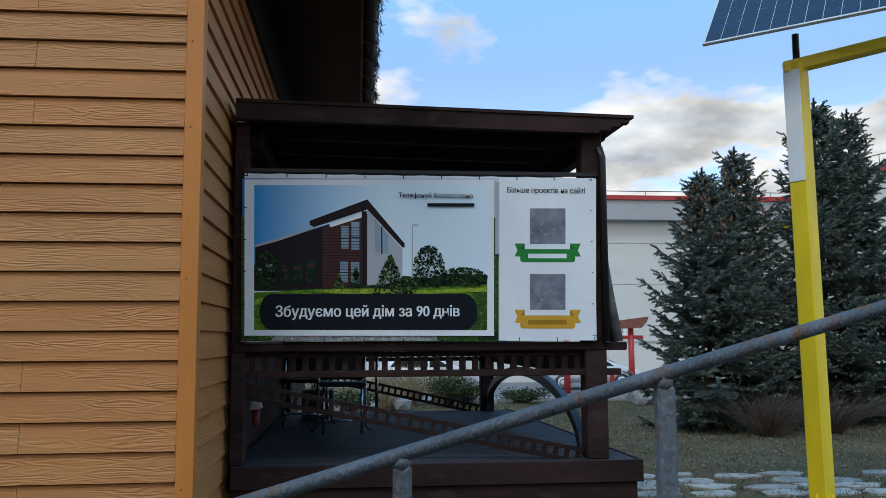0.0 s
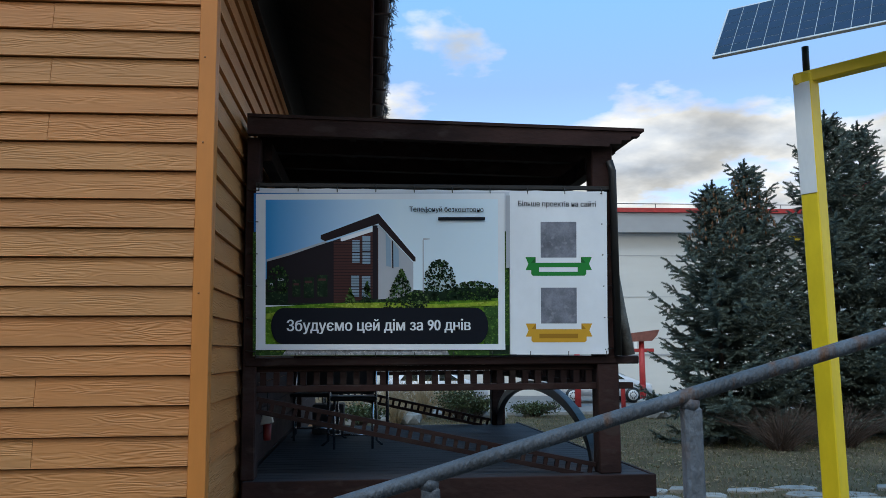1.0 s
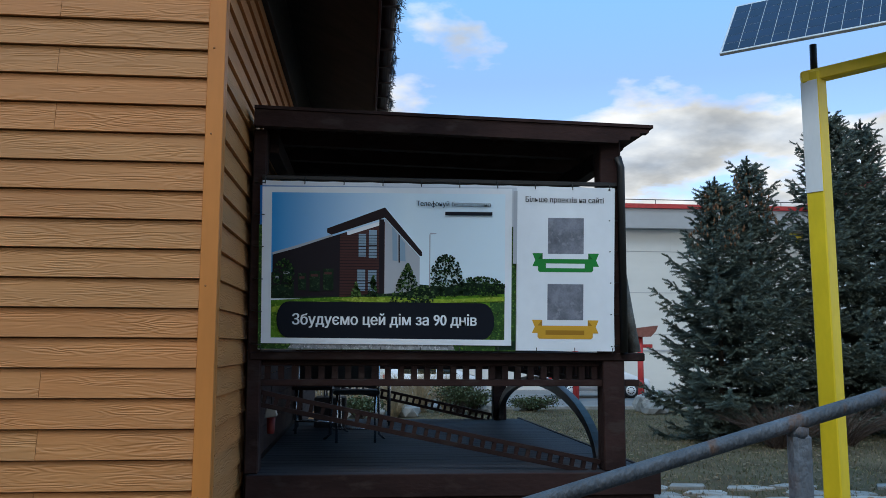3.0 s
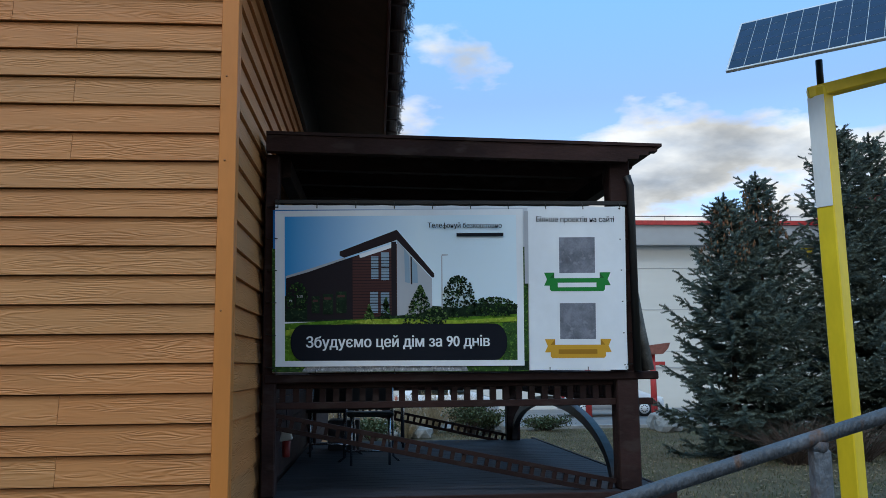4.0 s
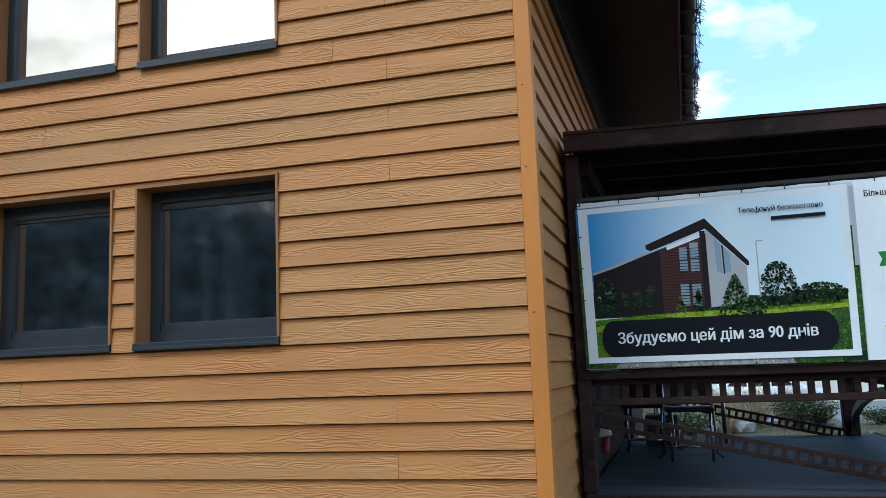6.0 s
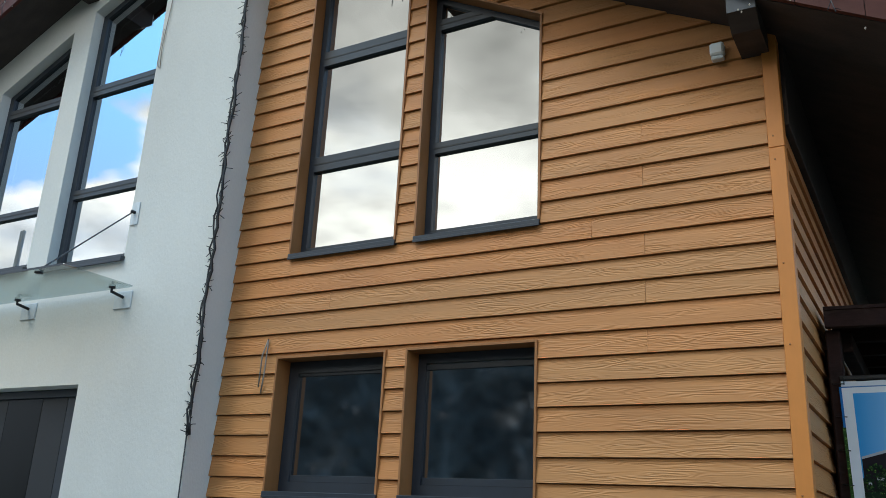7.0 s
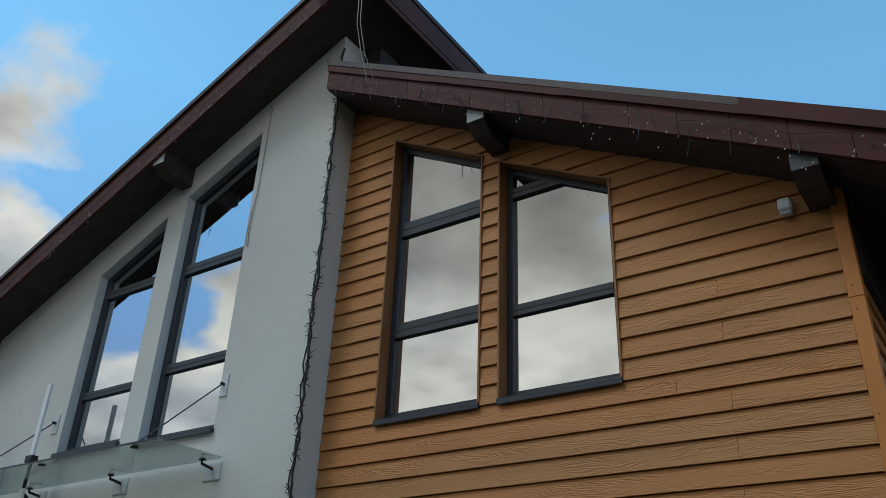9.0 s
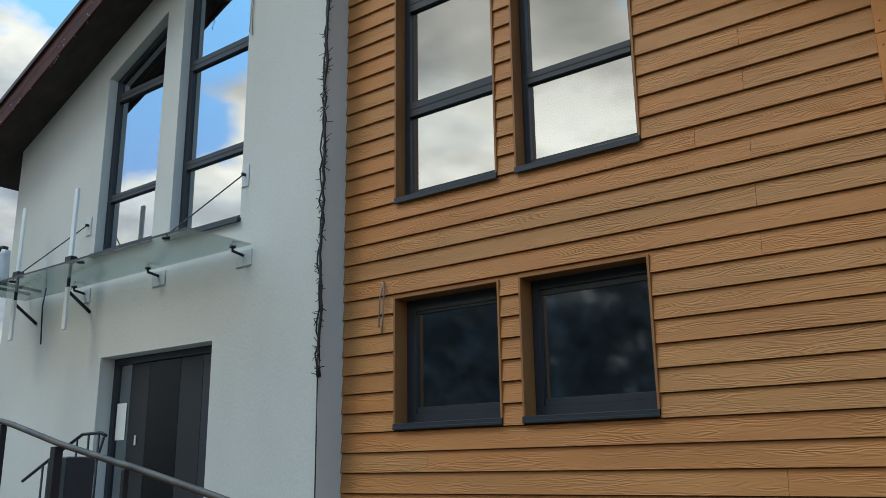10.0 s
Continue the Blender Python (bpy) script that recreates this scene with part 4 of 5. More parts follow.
leaves("tree_print", 452, 492, 494, 446, 150, 4, (I_TREE, I_GREEN))
leaves("tree_print", 731, 786, 508, 436, 420, 5, (I_TREE, I_TREE, I_GREEN))
leaves("tree_print", 776, 862, 506, 474, 380, 6, (I_TREE, I_GREEN))
leaves("shrub_print", 590, 610, 512, 486, 90, 3, (I_GREEN, I_LIGHT), True)
leaves("shrub_print", 620, 640, 510, 474, 110, 2, (I_TREE, I_GREEN), True)
leaves("shrub_print", 658, 724, 524, 452, 420, 9, (I_TREE, I_GREEN, I_LIGHT), True)
leaves("shrub_print", 700, 740, 520, 490, 140, 10, (I_TREE, I_LIGHT))
plate = []
for cx, a0 in ((822, -90), (482, 90)):
    for s in range(13):
        a = radians(a0 + 180 * s / 12)
        plate.append((cx + 22 * math.cos(a), 552 + 32 * math.sin(a)))
ink("slogan_plate", plate, I_DARK)
ink("photo_border_foot", rect(433, 584, 874, 594), I_WHITE)
ink("info_panel", rect(883, 316, 1054, 602), I_WHITE)
ink("panel_shade", rect(876, 322, 883, 450), I_PALE)
for z in (369, 485):
    ink("grey_square", rect(937, z, 1000, z + 63), I_QR)
for zt, c, c2 in ((432, I_RIB_G, I_RIB_G2), (549, I_RIB_Y, I_RIB_Y2)):
    ink("ribbon_tail", [(910, zt - 1), (928, zt - 1), (928, zt + 22), (910, zt + 22), (915, zt + 11)], c)
    ink("ribbon_tail", [(1027, zt - 1), (1008, zt - 1), (1008, zt + 22), (1027, zt + 22), (1022, zt + 11)], c)
    ink("ribbon_fold", [(920, zt + 9), (928, zt - 1), (928, zt + 9)], c2)
    ink("ribbon_fold", [(1016, zt + 9), (1008, zt - 1), (1008, zt + 9)], c2)
    ink("ribbon", [(920, zt + 9), (1017, zt + 9), (1017, zt + 29), (1014, zt + 32), (923, zt + 32), (920, zt + 29)], c)
    ink("name_bar", rect(934, zt + 17, 1002, zt + 25), I_WHITE if c is I_RIB_G else I_RIB_Y2)
ink("number_bar", rect(756, 360, 839, 366), I_DARK)


def lettering(body, px, py, height, width, mat):
    """Words set with the built-in font, their middle at px, fitted to the printed width."""
    cu = bpy.data.curves.new("lettering", "FONT")
    cu.body, cu.align_x, cu.align_y = body, "CENTER", "CENTER"
    cu.size, cu.resolution_u = 1.0, 3
    o = new("lettering", cu)
    bpy.context.view_layer.update()
    wdt = max(o.dimensions.x, 0.01)
    LAYER[0] += 1
    o.matrix_basis = Matrix.LocRotScale((sheet(px, py)[0], BY - 0.0022 - 0.0001 * LAYER[0], sheet(px, py)[1]), Euler((radians(90), 0, 0)), (width * KX / wdt, height * KZ / 0.73, 1))
    o.data.materials.append(mat)
    o.parent = banner
    return o


for dx in (-0.6, 0, 0.6):
    lettering("Збудуємо цей дім за 90 днів", 652 + dx, 552, 19, 320, I_WHITE)
for dx in (-0.2, 0.2):
    lettering("Телефонуй безкоштовно", 771 + dx, 347, 9, 133, I_DARK)
lettering("о", 735.0, 348, 8.5, 7.5, I_DARK)
ink("letter_stem", rect(734.3, 342, 735.7, 353), I_DARK)
for dx in (-0.2, 0.2):
    lettering("Більше проектів на сайті", 966 + dx, 338, 9.8, 143, I_DARK)
# ties and eyelets round the edge
for i in range(10):
    x = BX0 + 0.02 + i * (BX1 - BX0 - 0.04) / 9
    tube("tie", [(x, BY - 0.012, BZ1 - 0.025), (x, BY - 0.005, BZ1 + 0.008), (x, BY + 0.03, BZ1 + 0.035)], 0.004, M_BLACK, banner, n=6)
    tube("tie", [(x, BY - 0.012, BZ0 + 0.02), (x, BY - 0.006, BZ0 - 0.015)], 0.003, M_BLACK, banner, n=6)
for j in range(6):
    z = BZ0 + 0.03 + j * (BZ1 - BZ0 - 0.05) / 5
    tube("tie", [(BX1 - 0.03, BY - 0.012, z), (BX1 + 0.05, BY + 0.03, z + 0.008)], 0.004, M_BLACK, banner, n=6)
    tube("tie", [(BX0 + 0.02, BY - 0.012, z), (BX0 - 0.05, BY + 0.03, z + 0.008)], 0.0035, M_BLACK, banner, n=6)
settle(banner)
box("banner_batten", (0.10, 1.0, 2.812), (2.55, 1.02, 2.842), M_BLACK)
tagged(bpy.data.objects["banner_batten"], "thin dark batten that holds the banner", "batten")
tube("drain_pipe", [(2.555, 1.00, 3.02), (2.572, 0.99, 2.95), (2.572, 0.99, 1.66)], 0.028, M_BLACK, n=10)
tagged(bpy.data.objects["drain_pipe"], "slim black pipe beside the banner", "pipe")

# ---------- things on the veranda ----------
def folding_chair(x, y, turn):
    c = thing("folding_chair", (x, y, PZ), "folding chair with chromed tube legs and dark seat", "chair", "folding chairs on the veranda")
    m = pose(x, y, PZ, 0, 0, turn)
    for e in (-1, 1):
        tube("front_leg", [m @ Vector((e * 0.165, -0.10, 0)), m @ Vector((e * 0.165, -0.10, 0.41))], 0.011, M_CHROME, c)
        tube("back_leg", [m @ Vector((e * 0.27, 0.19, 0)), m @ Vector((e * 0.215, 0.13, 0.05)), m @ Vector((e * 0.205, 0.09, 0.45)), m @ Vector((e * 0.20, 0.10, 0.74))], 0.011, M_CHROME, c)
        tube("foot_bar", [m @ Vector((e * 0.165, -0.10, 0.11)), m @ Vector((e * 0.21, 0.12, 0.11))], 0.008, M_CHROME, c)
    tube("stretcher", [m @ Vector((-0.165, -0.10, 0.12)), m @ Vector((0.165, -0.10, 0.12))], 0.009, M_CHROME, c)
    box("seat", (-0.2, -0.15, 0.41), (0.2, 0.2, 0.445), M_BLACK, c, bevel=0.01, m=m)
    box("backrest", (-0.195, 0.095, 0.46), (0.195, 0.12, 0.72), M_BLACK, c, bevel=0.01, m=m)
    return settle(c)


folding_chair(0.735, 2.85, 3)
folding_chair(0.35, 3.55, -12)
table = thing("folding_table", (0.75, 4.5, PZ), "low table with tube frame on the veranda", "table")
box("tabletop", (0.32, 4.2, PZ + 0.70), (1.15, 4.8, PZ + 0.73), M_BLACK, table, bevel=0.006)
for x in (0.4, 1.07):
    for y in (4.27, 4.73):
        tube("leg", [(x, y, PZ), (x, y, PZ + 0.70)], 0.013, M_CHROME, table)
settle(table)
box("storage_crate", (0.30, 4.1, PZ), (0.62, 4.45, PZ + 0.30), M_IRON, bevel=0.01)
tagged(bpy.data.objects["storage_crate"], "dark crate standing on the veranda boards", "crate")
M_LANTERN = material("dull_red_lantern", (0.22, 0.018, 0.018), 0.5, dark=0.8, bump=0.05)
lantern = thing("hanging_lantern", (0.165, 1.36, 1.1), "small red lantern with a white hood by the post", "lantern")
tube("body", [(0.165, 1.36, 1.09), (0.165, 1.36, 1.12), (0.165, 1.36, 1.20)], 0.025, M_LANTERN, lantern, r1=0.03, n=12)
prism("hood", [(0.12, 1.195), (0.21, 1.21), (0.195, 1.27), (0.135, 1.275)], 1.335, 1.385, M_PLATE, lantern, bevel=0.006)
tube("hook", [(0.165, 1.36, 1.27), (0.165, 1.36, 1.447)], 0.004, M_BLACK, lantern, n=6)
settle(lantern)
tarp = tube("rolled_tarpaulin", [(2.60, 1.16, 2.62), (2.615, 1.15, 2.25), (2.65, 1.14, 1.95), (2.69, 1.13, 1.66)], 0.02, material("grey_tarpaulin", (0.15, 0.15, 0.14), 0.8, dark=0.5, scale=(9, 9, 9), bump=0.5), r1=0.045, n=10)
tagged(tarp, "grey folded tarpaulin hanging by the post", "tarpaulin")

# ---------- near railing ----------
rail = thing("stair_railing", (1.0, -4.2, 0), "weathered galvanised tube railing with rust patches", "railing")


def rz(x):
    return 1.6665 + 0.278 * (x - 1.066)


bm = bmesh.new()
add_tube(bm, [(x, -4.2 + 0.001 * math.sin(x * 5), rz(x) + 0.001 * math.sin(x * 7)) for x in np.linspace(-0.75, 2.4, 40)], 0.0046, n=16)
part("handrail", bm, M_STEEL, rail, smooth=True)
for i in range(-10, 9):
    x = 1.066 + i * 0.162
    bm = bmesh.new()
    add_box(bm, (x - 0.0056, -4.2056, 0.0), (x + 0.0056, -4.1944, rz(x) - 0.0065), bevel=0.0018)
    part("baluster", bm, M_RUSTY, rail)
    tube("weld_collar", [(x - 0.001, -4.2, rz(x) - 0.0085), (x, -4.2, rz(x) - 0.002)], 0.0060, M_STEEL, rail, r1=0.0056, n=12)
bm = bmesh.new()
add_tube(bm, [(-0.75, -4.2, 0.18), (2.4, -4.2, 0.18)], 0.006, n=10)
part("bottom_rail", bm, M_STEEL, rail, smooth=True)
settle(rail)

# ---------- entrance platform with its railing ----------
box("entrance_platform", (-9.4, -2.3, -0.05), (-5.3, YW - 0.004, 0.69), M_CONCRETE, bevel=0.01)
tagged(bpy.data.objects["entrance_platform"], "raised concrete landing in front of the entrance", "landing", kind="structure")
bm = bmesh.new()
for i in range(4):
    add_box(bm, (-5.297 + i * 0.3, -2.3, -0.05), (-5.0 + i * 0.3, YW - 0.004, 0.69 - 0.17 * (i + 1) + 0.005))
tagged(part("entrance_steps", bm, M_CONCRETE), "concrete steps down from the landing", "steps", kind="structure")
M_RAILBROWN = material("brown_painted_rail", (0.12, 0.092, 0.07), 0.5, dark=0.6, scale=(6, 6, 6), bump=0.2)
er = thing("entrance_railing", (-5, -2.2, 0), "brown-grey iron railing along the entrance ramp", "railing")
path = [(-7.4, 1.98), (-5.84, 1.985), (-5.65, 1.95), (-5.0, 1.80), (-4.3, 1.665), (-4.15, 1.64), (-3.35, 1.475), (-2.6, 1.31)]
tube("handrail", [(x, -2.2, z) for x, z in path], 0.021, M_RAILBROWN, er, n=12)
for x, z, w in ((-5.80, 1.96, 0.022), (-5.02, 1.78, 0.03), (-4.2, 1.62, 0.018), (-3.3, 1.44, 0.018), (-7.2, 1.96, 0.022)):
    box("post", (x - w, -2.2 - w, 0.0), (x + w, -2.2 + w, z), M_IRON, er, bevel=0.003)
settle(er)
sr = thing("scroll_railing", (-6.2, -1.6, 0.69), "black wrought-iron railing with curved top beside the door", "railing")
tube("top_bar", [(-6.6, -1.6, 1.55), (-6.2, -1.6, 1.72), (-5.75, -1.6, 1.90), (-5.5, -1.6, 1.905), (-5.42, -1.6, 1.88)], 0.013, M_IRON, sr)
tube("curved_bar", [(-6.1, -1.6, 1.20), (-5.8, -1.6, 1.34), (-5.58, -1.6, 1.55), (-5.45, -1.6, 1.87)], 0.011, M_IRON, sr)
for x, z in ((-6.3, 1.67), (-6.05, 1.78), (-5.82, 1.87), (-5.66, 1.90), (-5.52, 1.90)):
    tube("bar", [(x, -1.6, 0.69), (x, -1.6, z)], 0.009, M_IRON, sr)
settle(sr)
box("clad_pillar", (-5.46, -2.02, 0.69), (-5.20, -1.8, 1.72), M_FRAME, bevel=0.01)
tagged(bpy.data.objects["clad_pillar"], "short pillar clad in dark grey sheet", "pillar")

# ---------- ground ----------
def fall(y):
    """The yard falls gently towards the hall."""
    return -0.018 * min(max(y - 5.0, 0.0), 21.0)


def ground_material():
    m = material("winter_turf", (0.105, 0.085, 0.052), 0.95, dark=0.6, scale=(0.8, 0.8, 0.8), bump=0.6, fine=120, spec=0.1, wear=(0.085, 0.078, 0.042))
    return m


M_GROUND = ground_material()
bm = bmesh.new()
bmesh.ops.create_grid(bm, x_segments=60, y_segments=60, size=1)
for v in bm.verts:
    r = max(abs(v.co.x), abs(v.co.y))
    s = 3 + 40 * r + 1500 * r ** 5
    v.co = Vector((v.co.x * s, v.co.y * s, 0))
    v.co.z = 0.02 * noise.noise(v.co * 0.5) - 0.01 + fall(v.co.y)
tagged(part("ground", bm, M_GROUND, smooth=True), "patchy brown-green winter turf", "ground", kind="structure")
M_ASPHALT = material("pale_asphalt", (0.17, 0.17, 0.168), 0.9, dark=0.85, scale=(1, 1, 1), bump=0.2, fine=200)
box("road", (-40, 22.2, -0.5), (80, 32.9, -0.30), M_ASPHALT, bevel=0)
tagged(bpy.data.objects["road"], "pale grey asphalt drive in front of the hall", "road", kind="structure")
box("kerb", (-40, 22.0, -0.5), (80, 22.19, -0.22), M_CONCRETE, bevel=0.01)
tagged(bpy.data.objects["kerb"], "grey concrete kerb of the drive", "kerb", kind="structure")
# out-of-view slab, its dark colour chosen to weaken light bounced onto the wall
box("paving_slab", (-3.5, -8.5, -0.05), (3.6, -3.0, 0.03), material("dark_bounce_cut", (0.07, 0.07, 0.068), 0.9, dark=0.8, scale=(2, 2, 2), bump=0.3, fine=300), bevel=0.01)
tagged(bpy.data.objects["paving_slab"], "unseen slab under the railing, dark to cut bounced light", "pavement", kind="structure")

# tufts of grass and fallen leaves
def tufts(name, mat, count, area, h, seed, w=0.006, lean=0.5):
    rn = np.random.default_rng(seed)
    x = rn.uniform(area[0], area[1], count); y = rn.uniform(area[2], area[3], count)
    a = rn.uniform(0, 2 * math.pi, count); hh = h * rn.uniform(0.4, 1.2, count)
    lx, ly = rn.normal(0, lean, count) * hh, rn.normal(0, lean, count) * hh
    g = np.array([fall(q) for q in y])
    v = np.empty((count, 3, 3))
    v[:, 0] = np.stack([x - w * np.cos(a), y - w * np.sin(a), g], 1)
    v[:, 1] = np.stack([x + w * np.cos(a), y + w * np.sin(a), g], 1)
    v[:, 2] = np.stack([x + lx, y + ly, g + hh], 1)
    return link_mesh(name, v.reshape(-1, 3).tolist(), [(3 * i, 3 * i + 1, 3 * i + 2) for i in range(count)], mat)


M_GRASS = material("grass_blade", (0.082, 0.088, 0.030), 0.8, dark=0.6, scale=(1.5, 1.5, 1.5), bump=0.0)
M_HAY = material("dead_grass", (0.22, 0.165, 0.095), 0.85, dark=0.6, scale=(1.5, 1.5, 1.5), bump=0.0)
tagged(tufts("grass", M_GRASS, 30000, (2.4, 14, 1.5, 21), 0.05, 3), "short green winter grass", "grass", kind="stuff")
tagged(tufts("dead_grass", M_HAY, 22000, (2.4, 14, 1.5, 21), 0.05, 4), "short dead grass between the green", "grass", kind="stuff")
rn = random.Random(12)
lv, lf = [], []
for i in range(2600):
    x, y = rn.uniform(2.9, 13), rn.uniform(3, 15)
    a, s = rn.uniform(0, 6.3), rn.uniform(0.02, 0.045)
    k = len(lv)
    for da, r in ((0, 1), (1.3, 0.55), (3.14, 0.9), (4.9, 0.55)):
        lv.append((x + s * r * math.cos(a + da), y + s * r * math.sin(a + da), fall(y) + 0.02 + rn.uniform(0, 0.02)))
    lf.append((k, k + 1, k + 2, k + 3))
tagged(link_mesh("fallen_leaves", lv, lf, M_HAY), "dry fallen leaves on the turf", "leaves", kind="stuff")

# flagstone path
flag = thing("flagstone_path", (7, 5, 0), "broken pale flagstones set in the turf", "path", kind="structure")
rn = random.Random(21)
for i in range(17):
    for j in range(4):
        if rn.random() < 0.14:
            continue
        cx, cy = 2.9 + i * 0.62 + rn.uniform(-0.12, 0.12), 4.35 + j * 0.40 + rn.uniform(-0.06, 0.06) - 0.03 * i
        n = rn.choice((5, 6, 7))
        pts = [(cx + (0.33 + rn.uniform(-0.13, 0.05)) * math.cos(2 * math.pi * k / n + 0.3 * j), cy + (0.20 + rn.uniform(-0.08, 0.03)) * math.sin(2 * math.pi * k / n + 0.3 * j)) for k in range(n)]
        h = 0.020 + rn.uniform(-0.010, 0.012)
        vs = [(x, y, -0.03) for x, y in pts] + [(x, y, h - 0.008) for x, y in pts] + [(cx + (x - cx) * 0.94, cy + (y - cy) * 0.94, h) for x, y in pts]
        fs = [tuple(range(2 * n, 3 * n))] + [(k, (k + 1) % n, n + (k + 1) % n, n + k) for k in range(n)] + [(n + k, n + (k + 1) % n, 2 * n + (k + 1) % n, 2 * n + k) for k in range(n)]
        link_mesh("flagstone", vs, fs, M_STONE, flag)
settle(flag)

# ---------- yellow solar lamp post ----------
lamp = thing("solar_post", (5.40, 3.35, 0), "yellow steel post with a solar panel on top", "solar post")
pm = pose(5.40, 3.35, 0, 0, -0.7, 0) @ pose(0, 0, 0, 0, 0, -57)
box("post", (-0.092, -0.092, 0.02), (0.092, 0.092, 4.50), M_YELLOW, lamp, bevel=0.012, m=pm)
box("white_plate", (-0.088, -0.099, 3.25), (0.088, -0.093, 4.40), M_WHITE, lamp, bevel=0.002, m=pm)
box("base_plate", (-0.19, -0.19, 0.0), (0.19, 0.19, 0.03), M_YELLOW, lamp, bevel=0.004, m=pm)
for a in range(4):
    gm = pm @ Matrix.Rotation(a * math.pi / 2, 4, "Z")
    bm = bmesh.new()
    add_prism(bm, [(0.092, 0.03), (0.178, 0.03), (0.092, 0.17)], -0.006, 0.006)
    bm.transform(gm)
    part("gusset", bm, M_YELLOW, lamp)
    tube("bolt", [gm @ Vector((0.15, 0.10, 0.03)), gm @ Vector((0.15, 0.10, 0.06))], 0.012, M_IRON, lamp)
am = pose(5.345, 3.35, 4.42, 0, -9, -25)
box("arm", (-0.11, -0.08, -0.02), (2.4, 0.08, 0.10), M_YELLOW, lamp, bevel=0.01, m=am)
tube("stem", [(5.36, 3.35, 4.52), (5.36, 3.35, 4.80)], 0.035, M_IRON, lamp, n=12)
pa, pt = radians(-40), radians(48)       # the panel's turn and tilt
pe, pu = Vector((math.cos(pa), math.sin(pa), 0)), Vector((-math.sin(pa) * math.cos(pt), math.cos(pa) * math.cos(pt), math.sin(pt)))
sm = Matrix((pe, pu, pe.cross(pu))).transposed().to_4x4()
sm.translation = Vector((4.429, 3.50, 4.693)) + pe * 1.0 + pu * 0.5
pan = box("solar_panel", (-1.0, -0.5, 0.0), (1.0, 0.5, 0.035), M_PLATE, lamp, bevel=0.004, m=sm, label="dark blue solar panel in an aluminium frame")
M_CELL = material("solar_cell", (0.008, 0.014, 0.045), 0.3, dark=0.8, scale=(8, 8, 8), bump=0.0, piece=0.15)
box("mount_rail", (-0.75, -0.05, -0.04), (0.75, 0.05, -0.002), M_IRON, lamp, m=sm)
for i in range(12):
    for j in range(6):
        for z0, z1 in ((0.0352, 0.037),):
            bm = bmesh.new()
            add_box(bm, (-0.975 + i * 0.1625, -0.475 + j * 0.158, z0), (-0.975 + i * 0.1625 + 0.157, -0.475 + j * 0.158 + 0.153, z1))
            bm.transform(sm)
            part("solar_cell", bm, M_CELL, lamp)
settle(lamp)

# ---------- spruces ----------
def spruce(name, x, y, h, r, seed, label, cones=False):
    """Trunk, whorls of boughs that droop and lift at their tips, flat fans of twigs, needles all round each twig."""
    rn = np.random.default_rng(seed)
    t = thing(name, (x, y, 0), label, "spruce", "spruces")
    tube("trunk", [(x, y, -0.25), (x + 0.03, y, h * 0.4), (x, y + 0.02, h * 0.99)], 0.016 * h, M_BARK, t, r1=0.006, n=10)
    P, E, L, V, F = [], [], [], [], []

    def twig(p, e, ln):
        P.append(p); E.append(e / np.linalg.norm(e)); L.append(ln)

    z, lvl = 0.22, 0
    while z < h * 0.97:
        f = z / h
        reach = r * (1 - f) ** 0.8 * rn.uniform(0.82, 1.12) + 0.10
        if f < 0.12:
            reach *= 0.62 + 3.1 * f
        nb = int(rn.integers(6, 9) + 4 * (1 - f))
        a0 = rn.uniform(0, 6.3)
        for k in range(nb):
            a = a0 + 2 * math.pi * k / nb + rn.normal(0, 0.18)
            ln = reach * rn.choice((0.55, 0.8, 0.95, 1.0, 1.12)) * rn.uniform(0.9, 1.1)
            zb = z + rn.normal(0, 0.06)
            d = np.array([math.cos(a), math.sin(a), 0.0]); s = np.array([-d[1], d[0], 0.0]); up = np.array([0, 0, 1.0])
            sag = -0.42 * (1 - f) + 0.45 * f
            n = max(4, int(ln / 0.095))

            def on(u):
                return np.array([x, y, zb]) + d * ln * u + up * ln * (sag * u + 0.34 * u ** 3)
            for q in range(n):
                u = 0.16 + 0.84 * (q + 0.5 * rn.random()) / n
                p = on(u)
                wide = (0.10 + 0.36 * ln ** 0.7 * (1 - u) ** 0.7) * rn.uniform(0.6, 1.15)
                for side in (-1, 1):
                    e = d * rn.uniform(0.55, 1.0) + s * side * rn.uniform(0.7, 1.1) + up * rn.uniform(-0.28, 0.22)
                    e /= np.linalg.norm(e)
                    m = max(1, int(wide / 0.13))
                    for w in range(m):
                        twig(p + e * wide * w / m, e + rn.normal(0, 0.22, 3), min(0.17, wide / m + 0.05))
                twig(p, d + up * (sag + u * u) + rn.normal(0, 0.2, 3), 0.14)
            twig(on(1.0), d + up * 0.45, 0.15)
            i0 = len(V)                      # woody bough
            p0, p1 = np.array([x, y, zb]), on(0.7)
            V += [p0 + s * 0.014, p0 - s * 0.014, p1, p0 + up * 0.02]
            F += [(i0, i0 + 1, i0 + 2), (i0 + 1, i0 + 3, i0 + 2), (i0 + 3, i0, i0 + 2)]
        z += 0.17 + 0.16 * (1 - f) * rn.uniform(0.5, 1.1)
    for q in range(14):                      # leader and its short side shoots
        zz = h * (0.92 + 0.08 * q / 13)
        a = q * 2.4
        twig(np.array([x, y, zz]), np.array([0, 0, 1.0]), 0.12)
        twig(np.array([x, y, zz]), np.array([math.cos(a), math.sin(a), 0.55]), 0.05 + 0.22 * (1 - q / 13))
    P, E, L = np.array(P), np.array(E), np.array(L)
    m = 26
    k = np.arange(m)
    along = (k + 0.5) / m
    turn = k * 2.39996
    ref = np.where(np.abs(E[:, 2:3]) < 0.9, np.array([[0, 0, 1.0]]), np.array([[1.0, 0, 0]]))
    A = np.cross(E, ref); A /= np.linalg.norm(A, axis=1, keepdims=True)
